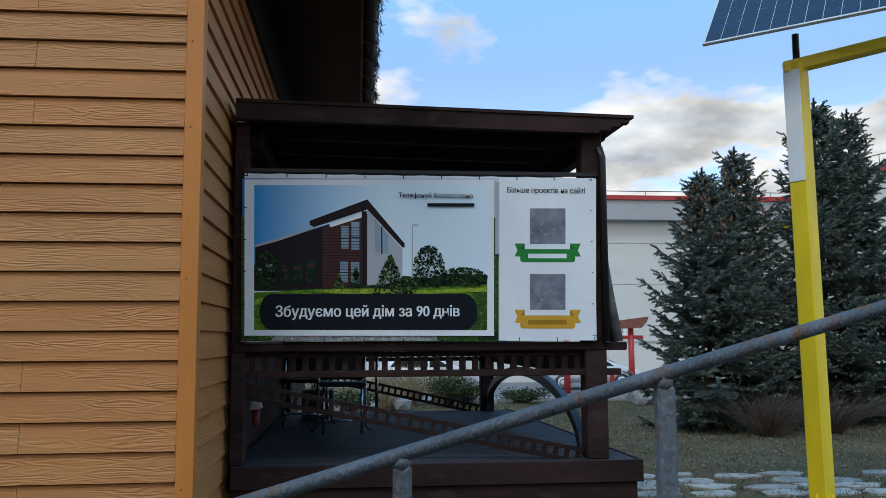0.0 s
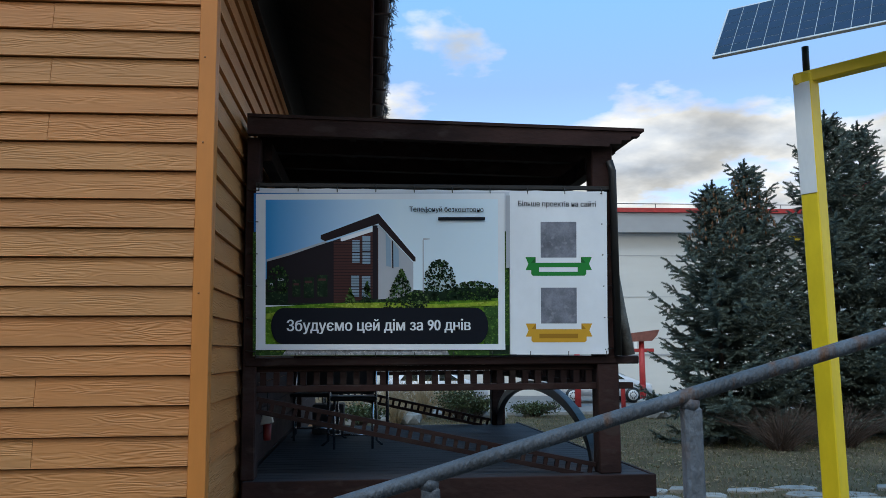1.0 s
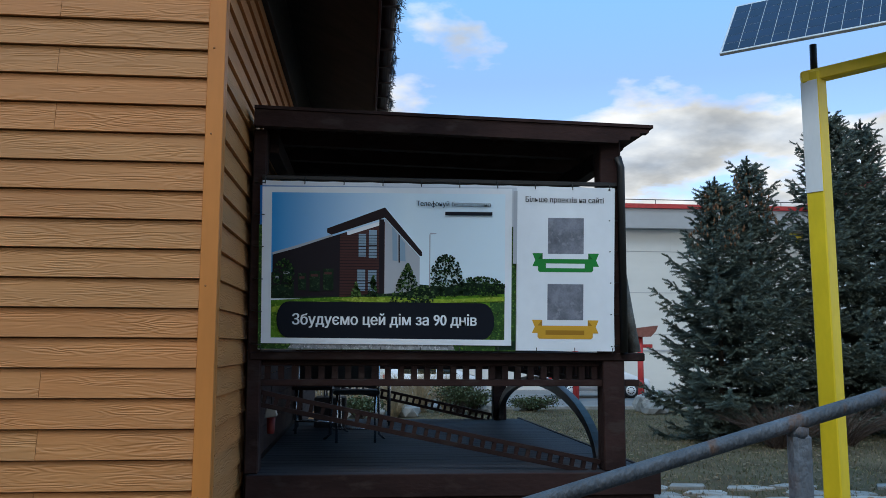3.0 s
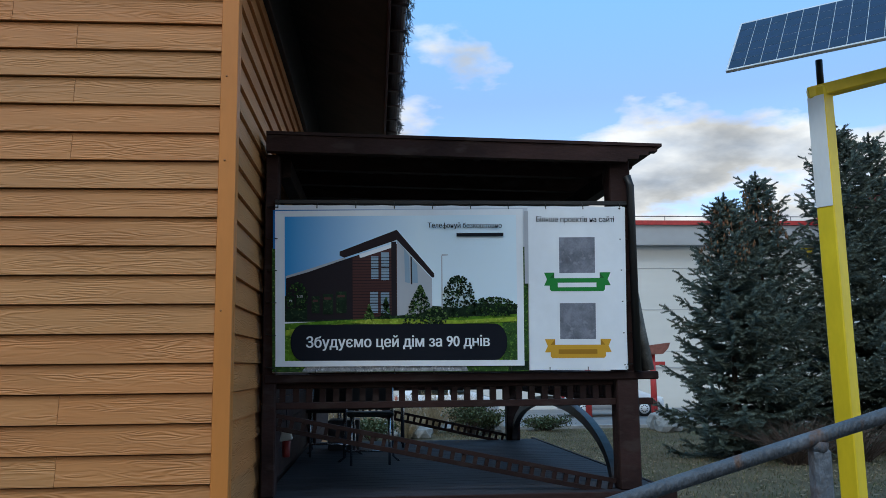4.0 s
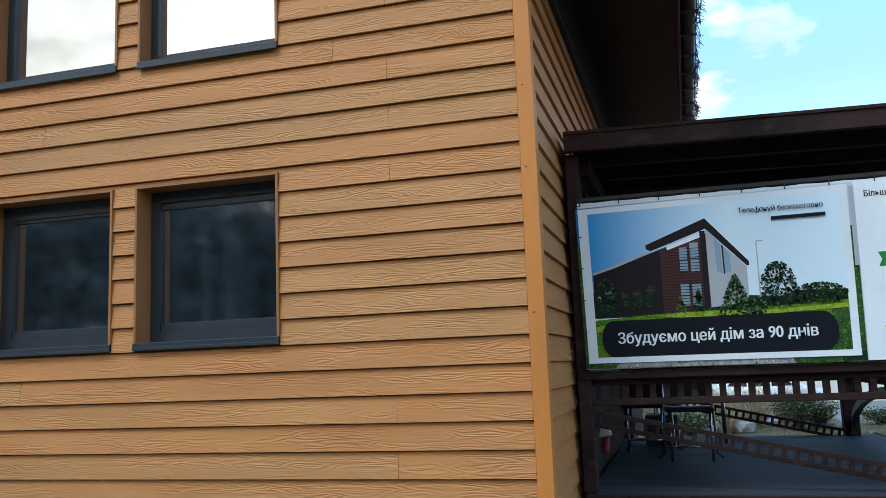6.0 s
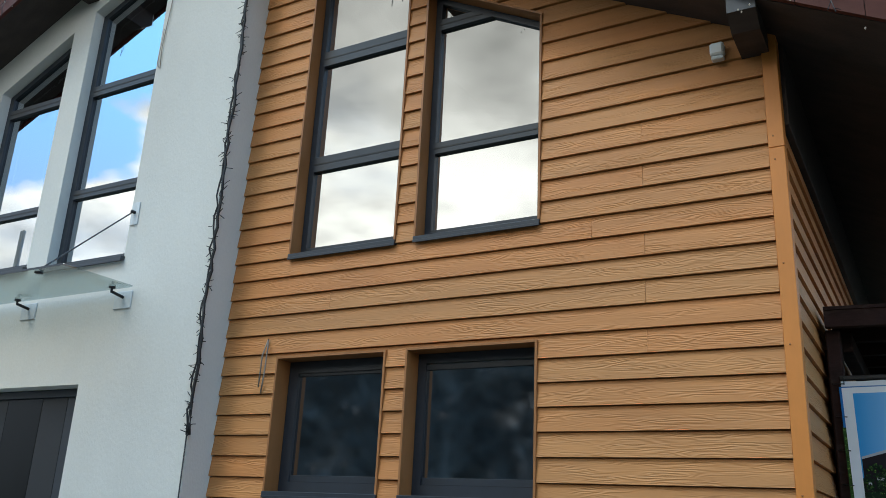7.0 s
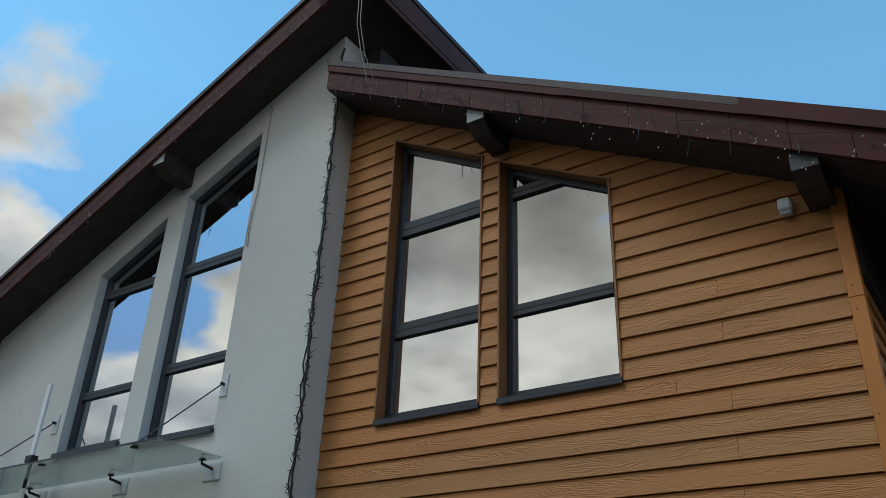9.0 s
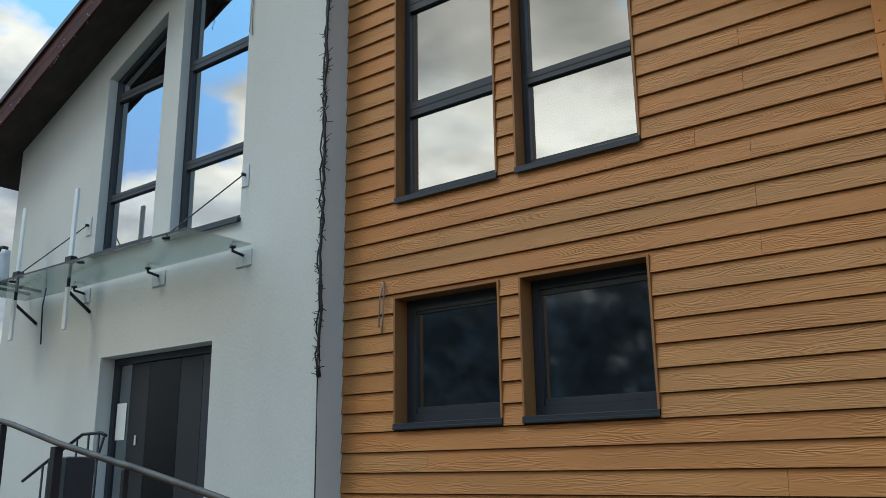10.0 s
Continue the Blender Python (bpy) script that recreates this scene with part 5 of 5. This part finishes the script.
    B = np.cross(E, A)
    out = A[:, None] * np.cos(turn)[None, :, None] + B[:, None] * np.sin(turn)[None, :, None]
    root = P[:, None] + E[:, None] * (L[:, None] * along[None])[..., None]
    tip = root + out * 0.032 + E[:, None] * 0.026
    across = np.cross(out, E[:, None]) * 0.0105
    needle = np.stack([root - across, root + across, tip + across * 0.5, tip - across * 0.5], 2).reshape(-1, 3)
    base = len(V)
    V = V + needle.tolist()
    F = F + [(base + 4 * q, base + 4 * q + 1, base + 4 * q + 2, base + 4 * q + 3) for q in range(len(needle) // 4)]
    link_mesh("crown", V, F, M_NEEDLE, t)
    if cones:
        cv, cf = [], []
        for i in range(190):
            f = rn.uniform(0.74, 0.97)
            a = rn.uniform(0, 6.3); rr = (r * (1 - f) ** 0.82 + 0.12) * rn.uniform(0.5, 1.0)
            c = np.array([x + rr * math.cos(a), y + rr * math.sin(a), h * f + rn.uniform(-0.1, 0.1)])
            k = len(cv); L, R = rn.uniform(0.10, 0.15), 0.026
            cv += [c, *[c + np.array([R * math.cos(g), R * math.sin(g), -L * 0.5]) for g in (0, 1.57, 3.14, 4.71)], c + np.array([0, 0, -L])]
            for g in range(4):
                cf += [(k, k + 1 + g, k + 1 + (g + 1) % 4), (k + 5, k + 1 + (g + 1) % 4, k + 1 + g)]
        tagged(link_mesh("cone_cluster", cv, cf, M_CONE, t), "clusters of dry brown cones", kind="stuff")
    return settle(t)


spruce("spruce_tree", 7.72, 11.4, 4.95, 1.55, 1, "dark blue-green spruce with brown cones near its top", cones=True)
spruce("spruce_tree", 8.83, 12.3, 5.6, 1.65, 5, "dark blue-green spruce with a slender leader and cones", cones=True)
spruce("spruce_tree", 10.85, 12.6, 6.8, 1.9, 2, "tall dense spruce behind the yellow post")
spruce("spruce_tree", 12.1, 13.4, 6.8, 2.1, 3, "tall spruce standing close beside another")

# dense wood on the far side of the yard, behind the walk
rnw = np.random.default_rng(40)
wv, wf = [], []
for i in range(26):                   # trunks and limbs
    x, y, h = rnw.uniform(-48, 26), rnw.uniform(-34, -28), rnw.uniform(8, 13)
    for k in range(9):
        a, z = rnw.uniform(0, 6.3), h * rnw.uniform(0.25, 0.8)
        p, q = np.array([x, y, z * 0.7]), np.array([x + 2.6 * math.cos(a), y + 2.6 * math.sin(a), z + 2])
        j = len(wv); wv += [p, p + (0.12, 0, 0), q]; wf.append((j, j + 1, j + 2))
    j = len(wv); wv += [(x - 0.2, y, 0), (x + 0.2, y, 0), (x, y, h)]; wf.append((j, j + 1, j + 2))
cnt = 120000
cx = rnw.uniform(-50, 28, cnt); cy = rnw.uniform(-36, -29, cnt)
lim = 12.5 + 2.2 * np.sin(cx * 0.37) + 1.6 * np.sin(cx * 1.1 + 1)
cz = lim * rnw.uniform(0, 1, cnt) ** 0.8
sz = rnw.uniform(0.12, 0.4, cnt); d1 = rnw.normal(0, 1, (cnt, 3)); d2 = rnw.normal(0, 1, (cnt, 3))
pc = np.stack([cx, cy, cz], 1)
tri = np.stack([pc, pc + d1 * sz[:, None], pc + d2 * sz[:, None]], 1).reshape(-1, 3)
j = len(wv)
wv += tri.tolist(); wf += [(j + 3 * i, j + 3 * i + 1, j + 3 * i + 2) for i in range(cnt)]
tagged(link_mesh("far_wood", wv, wf, material("winter_wood", (0.19, 0.20, 0.19), 0.9, dark=0.5, scale=(0.4, 0.4, 0.4), bump=0.0)), "dense dark wood across the yard", "wood", kind="stuff")

# bare shrub under the spruces, dry reeds and evergreen clumps on the far bank
def shrub(name, x, y, h, r, n, mat, label, cat, seed, leaf=0.0):
    rn = random.Random(seed)
    t = thing(name, (x, y, fall(y)), label, cat)
    z0 = fall(y)
    bm = bmesh.new()
    lv, lf = [], []
    for i in range(n):
        a, q = rn.uniform(0, 6.3), rn.random()
        p1 = Vector((x + r * q * math.cos(a) * 0.5, y + r * q * math.sin(a) * 0.5, z0 + h * rn.uniform(0.4, 0.6)))
        p2 = Vector((x + r * q * math.cos(a), y + r * q * math.sin(a), z0 + h * rn.uniform(0.65, 1.05)))
        add_tube(bm, [(x + rn.uniform(-1, 1) * 0.1 * r, y + rn.uniform(-1, 1) * 0.1 * r, z0 - 0.03), p1, p2], 0.006, 0.002, n=4)
        if leaf:
            for k in range(14):
                c = p1.lerp(p2, rn.random()) + Vector([rn.uniform(-0.12, 0.12) for _ in range(3)])
                e = Vector((rn.uniform(-1, 1), rn.uniform(-1, 1), rn.uniform(-0.5, 1))).normalized() * leaf
                s = e.cross(Vector((rn.random(), rn.random(), rn.random()))).normalized() * leaf * 0.35
                j = len(lv)
                lv += [c, c + e * 0.5 + s, c + e, c + e * 0.5 - s]; lf.append((j, j + 1, j + 2, j + 3))
    tagged(part("stem", bm, M_TWIG if mat is not M_STRAW else M_STRAW, t), kind="stuff")
    if leaf:
        tagged(link_mesh("foliage", lv, lf, mat, t), kind="stuff")
    return settle(t)


shrub("bare_shrub", 8.2, 10.0, 0.75, 1.5, 260, M_TWIG, "leafless brown shrub below the spruce", "shrub", 31)
shrub("bare_shrub", 9.5, 10.3, 0.8, 1.6, 260, M_TWIG, "leafless brown shrub in front of the spruces", "shrub", 32)
shrub("dry_reeds", 2.4, 20.5, 1.15, 1.5, 420, M_STRAW, "clump of pale dry reeds", "reeds", 33)
shrub("dry_reeds", 1.5, 21.0, 1.1, 1.2, 320, M_STRAW, "smaller clump of pale dry reeds", "reeds", 34)
shrub("evergreen_bush", 3.4, 19.0, 0.85, 0.8, 160, M_SHRUB, "low olive-green bush on the bank", "bush", 35, leaf=0.07)
shrub("evergreen_bush", 5.9, 21.0, 0.35, 0.9, 130, M_SHRUB, "low spreading green bush by the drive", "bush", 36, leaf=0.07)
REEDS = ((0.6, 19.6, 1.0, 1.1), (1.6, 18.4, 0.7, 0.8), (3.3, 21.2, 1.1, 1.0), (-0.4, 20.4, 1.1, 1.2))
for i, (x, y, h, r) in enumerate(REEDS):
    shrub("dry_reeds", x, y, h, r, 230, M_STRAW, "tuft of pale dry reeds on the bank", "reeds", 50 + i)
BUSHES = ((3.9, 19.8, 0.6, 0.6), (0.7, 17.8, 0.5, 0.8))
for i, (x, y, h, r) in enumerate(BUSHES):
    shrub("evergreen_bush", x, y, h, r, 120, M_SHRUB, "low olive-green bush among the reeds", "bush", 60 + i, leaf=0.08)
rn = random.Random(5)


def boulder(x, y, s, seed):
    bm = bmesh.new()
    bmesh.ops.create_icosphere(bm, subdivisions=2, radius=s)
    for v in bm.verts:
        v.co *= 1 + 0.35 * noise.noise(v.co * (1.6 / s) + Vector((seed, 0, 0)))
        v.co.z *= 0.75
    bm.transform(Matrix.Translation((x, y, fall(y) + s * 0.42)))
    return tagged(part("boulder", bm, M_STONE), "pale rough boulder on the bank", "boulder", "boulders")


for i, (x, y, s) in enumerate(((9.5, 20.6, 0.55), (9.2, 19.6, 0.4), (4.35, 20.0, 0.3), (4.75, 20.3, 0.22), (2.0, 18.6, 0.3), (1.2, 19.0, 0.28), (5.6, 21.3, 0.25), (0.3, 18.6, 0.3))):
    boulder(x, y, s, i)

# ---------- hall, drive, cars, red gate ----------
hall = thing("hall_building", (20, 36, 0), "long pale hall with red roof edge and grey band", "building")
for i in range(30):
    x = -30 + i * 3.2
    box("wall_panel", (x, 33.0, -0.5), (x + 3.196, 33.3, 7.03), M_HALL, hall, bevel=0)
box("upper_band", (-30, 32.5, 7.04), (66, 33.2, 7.945), M_HALL_GREY, hall, bevel=0)
box("roof_edge", (-30.2, 32.4, 7.95), (66, 33.4, 8.15), M_RED, hall, bevel=0)
for z in (2.2, 4.1, 6.0):
    box("panel_joint", (-30, 32.985, z), (66, 32.998, z + 0.025), M_HALL_GREY, hall, bevel=0)
tube("roof_rail", [(-30, 32.6, 8.37), (66, 32.6, 8.37)], 0.02, M_STEEL, hall, n=6)
for i in range(49):
    tube("rail_post", [(-30 + i * 2, 32.6, 8.15), (-30 + i * 2, 32.6, 8.37)], 0.018, M_STEEL, hall, n=5)
prism("yellow_marker", [(20.5, 6.95), (21.3, 6.95), (20.9, 6.42)], 32.9, 32.97, M_YELLOW, hall)
box("cladding_joint", (9, 32.96, 1.45), (30, 32.975, 1.52), M_HALL_GREY, hall, bevel=0)
prism("plate", [(12.55, 1.75), (13.0, 1.75), (13.0, 2.15), (12.55, 2.15)], 32.9, 32.95, M_WHITE, hall, "small white plate with a dark mark")
box("plate_mark", (12.7, 32.88, 1.86), (12.85, 32.898, 2.05), M_HALL_GREY, hall, bevel=0)
settle(hall)
annex = thing("annex_building", (34, 30, 0), "taller pale block with a red cornice", "building")
prism("wall", [(21.2, -0.5), (36, -0.5), (36, 10.0), (29, 10.0), (21.2, 8.1)], 27, 31.5, M_HALL, annex)
prism("cornice", [(20.8, 8.05), (29, 10.05), (29, 10.35), (20.8, 8.33)], 26.7, 31.8, M_RED, annex)
tube("roof_rail", [(20.8, 26.9, 8.75), (29, 26.9, 10.75)], 0.02, M_STEEL, annex, n=6)
for i in range(10):
    x = 20.9 + i * 0.85
    tube("rail_post", [(x, 26.9, 8.33 + (x - 20.8) * 0.245), (x, 26.9, 8.75 + (x - 20.8) * 0.244)], 0.018, M_STEEL, annex, n=5)
settle(annex)

gate = thing("red_gate", (12.4, 26, 0), "red wooden gate with curved roof beam", "gate")
for x in (8.3, 10.68):
    tube("post", [(x, 25.2, -0.5), (x, 25.2, 2.05)], 0.12, M_RED, gate, n=12, r1=0.10)
box("tie_beam", (7.8, 25.13, 1.62), (11.12, 25.27, 1.75), M_RED, gate, bevel=0.01)
M_TILE = material("brown_gate_roof", (0.20, 0.07, 0.05), 0.7, dark=0.7, bump=0.2)
prism("roof_beam", [(7.6, 2.22), (7.9, 2.02), (9.5, 1.96), (11.0, 2.02), (11.2, 2.22), (11.28, 2.42), (9.5, 2.20), (7.55, 2.42)], 24.95, 25.45, M_TILE, gate)
settle(gate)
for x in (9.25, 9.9):
    tube("red_bollard", [(x, 22.9, -0.35), (x, 22.9, 0.5), (x, 22.9, 0.55)], 0.075, M_RED, n=12)
for o in [o for o in bpy.data.objects if o.name.startswith("red_bollard")]:
    tagged(o, "short red post beside the drive", "bollard", "bollards")


def car(x, y):
    c = thing("parked_car", (x, y, 0), "white parked hatchback car seen from the side", "car", "parked cars")
    M_BODY = material("white_car_paint", (0.70, 0.71, 0.73), 0.25, dark=0.97, bump=0.0)
    M_TINT = glass_material("car_glass", 0.3, (0.05, 0.06, 0.07))
    low_p = [(-2.15, 0.30), (2.15, 0.28), (2.2, 0.55), (2.12, 0.80), (1.2, 0.98), (0.55, 1.36), (0.1, 1.46), (-0.9, 1.46), (-1.6, 1.28), (-2.05, 0.98), (-2.2, 0.75)]
    bm = bmesh.new()
    add_prism(bm, [(x + a, b) for a, b in low_p], y - 0.85, y + 0.85)
    bmesh.ops.bevel(bm, geom=bm.edges[:], offset=0.07, segments=2, affect="EDGES")
    part("body", bm, M_BODY, c, smooth=True)
    for pts in ([(0.98, 0.99), (0.50, 1.29), (0.10, 1.38), (0.10, 0.99)], [(0.03, 0.99), (0.03, 1.385), (-0.75, 1.385), (-0.75, 0.99)], [(-0.82, 0.99), (-0.82, 1.38), (-1.35, 1.27), (-1.55, 1.02)]):
        prism("side_window", [(x + a, b) for a, b in pts], y - 0.856, y - 0.851, M_TINT, c)
    for dx in (-1.28, 1.30):
        w = tube("wheel", [(x + dx, y - 0.88, 0.33), (x + dx, y - 0.68, 0.33)], 0.33, M_BLACK, c, n=24)
        tube("rim", [(x + dx, y - 0.892, 0.33), (x + dx, y - 0.881, 0.33)], 0.22, M_PLATE, w, n=20)
        tube("wheel_far", [(x + dx, y + 0.88, 0.33), (x + dx, y + 0.68, 0.33)], 0.33, M_BLACK, c, n=20)
        for k in range(10):
            a = 2 * math.pi * k / 10
            tube("spoke_gap", [(x + dx + 0.13 * math.cos(a), y - 0.8955, 0.33 + 0.13 * math.sin(a)), (x + dx + 0.13 * math.cos(a), y - 0.8925, 0.33 + 0.13 * math.sin(a))], 0.03, M_BLACK, w, n=6)
    box("headlight", (x + 2.02, y - 0.80, 0.66), (x + 2.17, y - 0.55, 0.78), M_PLATE, c, bevel=0.02)
    box("tail_light", (x - 2.2, y - 0.82, 0.80), (x - 2.08, y - 0.6, 0.95), M_RED, c, bevel=0.02)
    settle(c)
    c.location.z = -0.30
    c.scale = (0.9, 0.9, 0.9)
    return c


car_a = car(9.75, 27.9)
for dx, dy in ((-6.3, 0.3), (-11.6, 0.1)):
    copy_thing(car_a, Matrix.Translation(Vector(car_a.location) + Vector((dx, dy, 0))))

# ---------- string lights and loose cables ----------
def light_string(name, pts, label, bulbs, seed, drop=0.0, r=0.004, twig=0.0, ntwig=0, bulb_r=0.006):
    rn = random.Random(seed)
    t = thing(name, pts[0], label, "string lights", "string lights")
    tube("wire", pts, r, M_BLACK, t, n=6)
    if ntwig:
        bm = bmesh.new()
        for i in range(ntwig):
            s = rn.random() * (len(pts) - 1); k = int(s); a = Vector(pts[k]).lerp(Vector(pts[k + 1]), s - k)
            if drop:
                e = a + Vector((rn.uniform(-0.02, 0.03), rn.uniform(-0.03, 0.03), -drop * rn.uniform(0.25, 1)))
                mid = a.lerp(e, 0.5) + Vector((rn.uniform(-0.015, 0.03), rn.uniform(-0.02, 0.02), 0))
                add_tube(bm, [a, mid, e], 0.0028, n=4)
                for _ in range(3):
                    q = mid.lerp(e, rn.random()); add_tube(bm, [q, q + Vector((rn.uniform(-0.035, 0.04), rn.uniform(-0.03, 0.03), rn.uniform(-0.05, 0.01)))], 0.0025, n=4)
            else:
                e = a + Vector((rn.uniform(-1, 1), rn.uniform(-0.4, 0.15), rn.uniform(-1, 0.6))).normalized() * twig * rn.uniform(0.4, 1.2)
                add_tube(bm, [a, a.lerp(e, 0.5) + Vector((0, 0, rn.uniform(-0.01, 0.01))), e], 0.0035, n=4)
        tagged(part("lead_wire", bm, M_BLACK, t), kind="stuff")
    if bulbs:
        bv_, bf_ = [], []
        for i in range(bulbs):
            s = rn.random() * (len(pts) - 1); k = int(s); a = Vector(pts[k]).lerp(Vector(pts[k + 1]), s - k) + Vector((0, -0.006, -drop * rn.random()))
            j = len(bv_); R = bulb_r
            bv_ += [a + Vector(o) * R for o in ((1, 0, 0), (0, -1, 0), (-1, 0, 0), (0, 1, 0), (0, 0, 1.6), (0, 0, -1.6))]
            bf_ += [(j + q, j + (q + 1) % 4, j + 4) for q in range(4)] + [(j + (q + 1) % 4, j + q, j + 5) for q in range(4)]
        tagged(link_mesh("bulbs", bv_, bf_, M_BULB, t), "tiny clear unlit bulbs", kind="stuff")
    return settle(t)


M_BULB = material("clear_bulb", (0.62, 0.52, 0.40), 0.3, dark=0.9, bump=0.0)
rn = random.Random(77)
zz = np.linspace(8.0, 2.35, 60)
light_string("corner_light_string", [(XJ + 0.02 + rn.uniform(-0.02, 0.012), YW - 0.012 - rn.random() * 0.012, z) for z in zz], "black fairy-light cable down the stucco corner", 30, 1, twig=0.075, ntwig=170, r=0.013)
light_string("corner_light_string", [(XJ + 0.0 + rn.uniform(-0.03, 0.02), YW - 0.022, z) for z in zz[4:]], "second black cable down the stucco corner", 0, 2, twig=0.06, ntwig=80, r=0.008)
tube("lead_cable", [(XJ - 0.005, YW - 0.012, 2.36), (XJ - 0.002, YW - 0.012, 1.6), (XJ - 0.004, YW - 0.012, 0.1)], 0.006, M_BLACK)
tagged(bpy.data.objects["lead_cable"], "thin black lead down the stucco corner", "cable")
light_string("verge_light_string", [(x, FY - 0.036, low_soffit(x) + 0.14 + 0.03 * math.sin(x * 9)) for x in np.linspace(-4.4, 0.92, 60)], "fairy lights along the lower roof edge", 80, 3, drop=0.30, r=0.0025, ntwig=26)
light_string("verge_light_string", [(x, UY - 0.014, up_soffit(x) + 0.10 + 0.02 * math.sin(x * 9)) for x in np.linspace(-10.4, -4.0, 60)], "fairy lights along the high roof edge", 60, 4, drop=0.22, r=0.0025, ntwig=14)
light_string("eave_light_string", [(1.03, y, ze + 0.05 + 0.012 * math.sin(y * 11)) for y in np.linspace(-0.4, 7.5, 70)], "icicle lights hanging along the eave gutter", 60, 5, drop=0.16, r=0.004, ntwig=230)
for k, (x, z0, z1) in enumerate(((-3.78, 8.35, 6.75), (-3.74, 8.35, 6.9))):
    tube("loose_cable", [(x - 0.12, UY + 0.02, z0), (x - 0.05, UY - 0.03, z0 - 0.7), (x + 0.02, UY + 0.0, z0 - 1.1), (x + 0.09, UY + 0.12, z1)], 0.0045, M_CABLE)
tube("loose_cable", [(-5.55, YW - 0.01, 7.72), (-5.48, YW - 0.012, 7.6), (-5.50, YW - 0.012, 6.6), (-5.54, YW - 0.012, 6.1), (-5.52, YW - 0.012, 5.85), (-5.57, YW - 0.012, 5.9), (-5.55, YW - 0.012, 6.3)], 0.0045, M_CABLE)
tube("loose_cable", [(-4.02, -0.035, 2.70), (-3.99, -0.05, 2.85), (-3.985, -0.045, 3.10), (-4.0, -0.03, 3.14), (-4.03, -0.05, 3.0), (-4.04, -0.045, 2.75)], 0.006, M_CABLE)
for o in [o for o in bpy.data.objects if o.name.startswith("loose_cable")]:
    tagged(o, "loose pale cable hanging on the facade", "cable", "loose cables")

# ---------- lap boards, one by one ----------
JOINT = {10: -0.893, 8: -0.893, 6: -0.893, -3: -0.893, -5: -0.893, -7: -0.893, 13: -0.893, 15: -0.893, -2: -3.56, 4: -3.56, 9: -3.42, 11: -1.25}


def board(poly, zb, side, parent):
    """A board cut to poly (run, height): thick at its foot, thin where the next one laps over it."""
    def out(z):
        return -0.027 + 0.021 * (z - zb) / ROW
    n = len(poly)
    if side:
        vs = [(-out(z) - 0.020, u, z) for u, z in poly] + [(-0.0195, u, z) for u, z in poly]
    else:
        vs = [(u, out(z), z) for u, z in poly] + [(u, 0.0215, z) for u, z in poly]
    fs = [tuple(range(n)), tuple(range(2 * n - 1, n - 1, -1))] + [(k, n + k, n + (k + 1) % n, (k + 1) % n) for k in range(n)]
    bm = bmesh.new()
    v = [bm.verts.new(p) for p in vs]
    for f in fs:
        bm.faces.new([v[i] for i in f])
    part("lap_board", bm, M_SIDING, parent)


for k in range(-13, 36):
    zb = Z0 + ROW * k
    zt = zb + ROW - 0.0075
    spans = [(XJ + 0.002, -0.090)]
    if k in JOINT:
        j = JOINT[k]
        spans = [(XJ + 0.002, j - 0.0012), (j + 0.0012, -0.090)]
    for a, b in spans:
        pieces = [(a, b, None)]
        for o in TIMBER_OPEN:
            if o[2] > zb + 0.08 or max(o[3], o[4]) < zb:
                continue
            nxt = []
            for p, q, lim in pieces:
                if lim or q <= o[0] or p >= o[1]:
                    nxt.append((p, q, lim)); continue
                if p < o[0]:
                    nxt.append((p, o[0] - 0.013, None))
                nxt.append((max(p, o[0] - 0.013), min(q, o[1] + 0.013), o))
                if q > o[1]:
                    nxt.append((o[1] + 0.013, q, None))
            pieces = nxt
        for p, q, o in pieces:
            poly = [(p, zb), (q, zb), (q, zt), (p, zt)]
            poly = clip(poly, S_LOW, 1, 4.885)
            if o and len(poly) > 2:
                sl = (o[4] - o[3]) / (o[1] - o[0])
                poly = clip(poly, sl, -1, -(o[3] - sl * o[0]) - 0.013)
            if len(poly) > 2:
                board(poly, zb, False, wall_timber)
for k in range(-13, 15):
    zb = Z0 + ROW * k
    for a, b in ((0.077, 3.2 + 0.7 * (k % 3)), (3.203 + 0.7 * (k % 3), 9.2)):
        board([(a, zb), (b, zb), (b, zb + ROW - 0.0075), (a, zb + ROW - 0.0075)], zb, True, wall_side)

# dark planks added over the house side, through the veranda and on behind it
for i in range(12):
    z = PZ - 0.20 + i * 0.2
    box("plank", (0.0085, 1.19, z), (0.024, 9.1, z + 0.195), M_PORCH, wall_side, bevel=0.002)
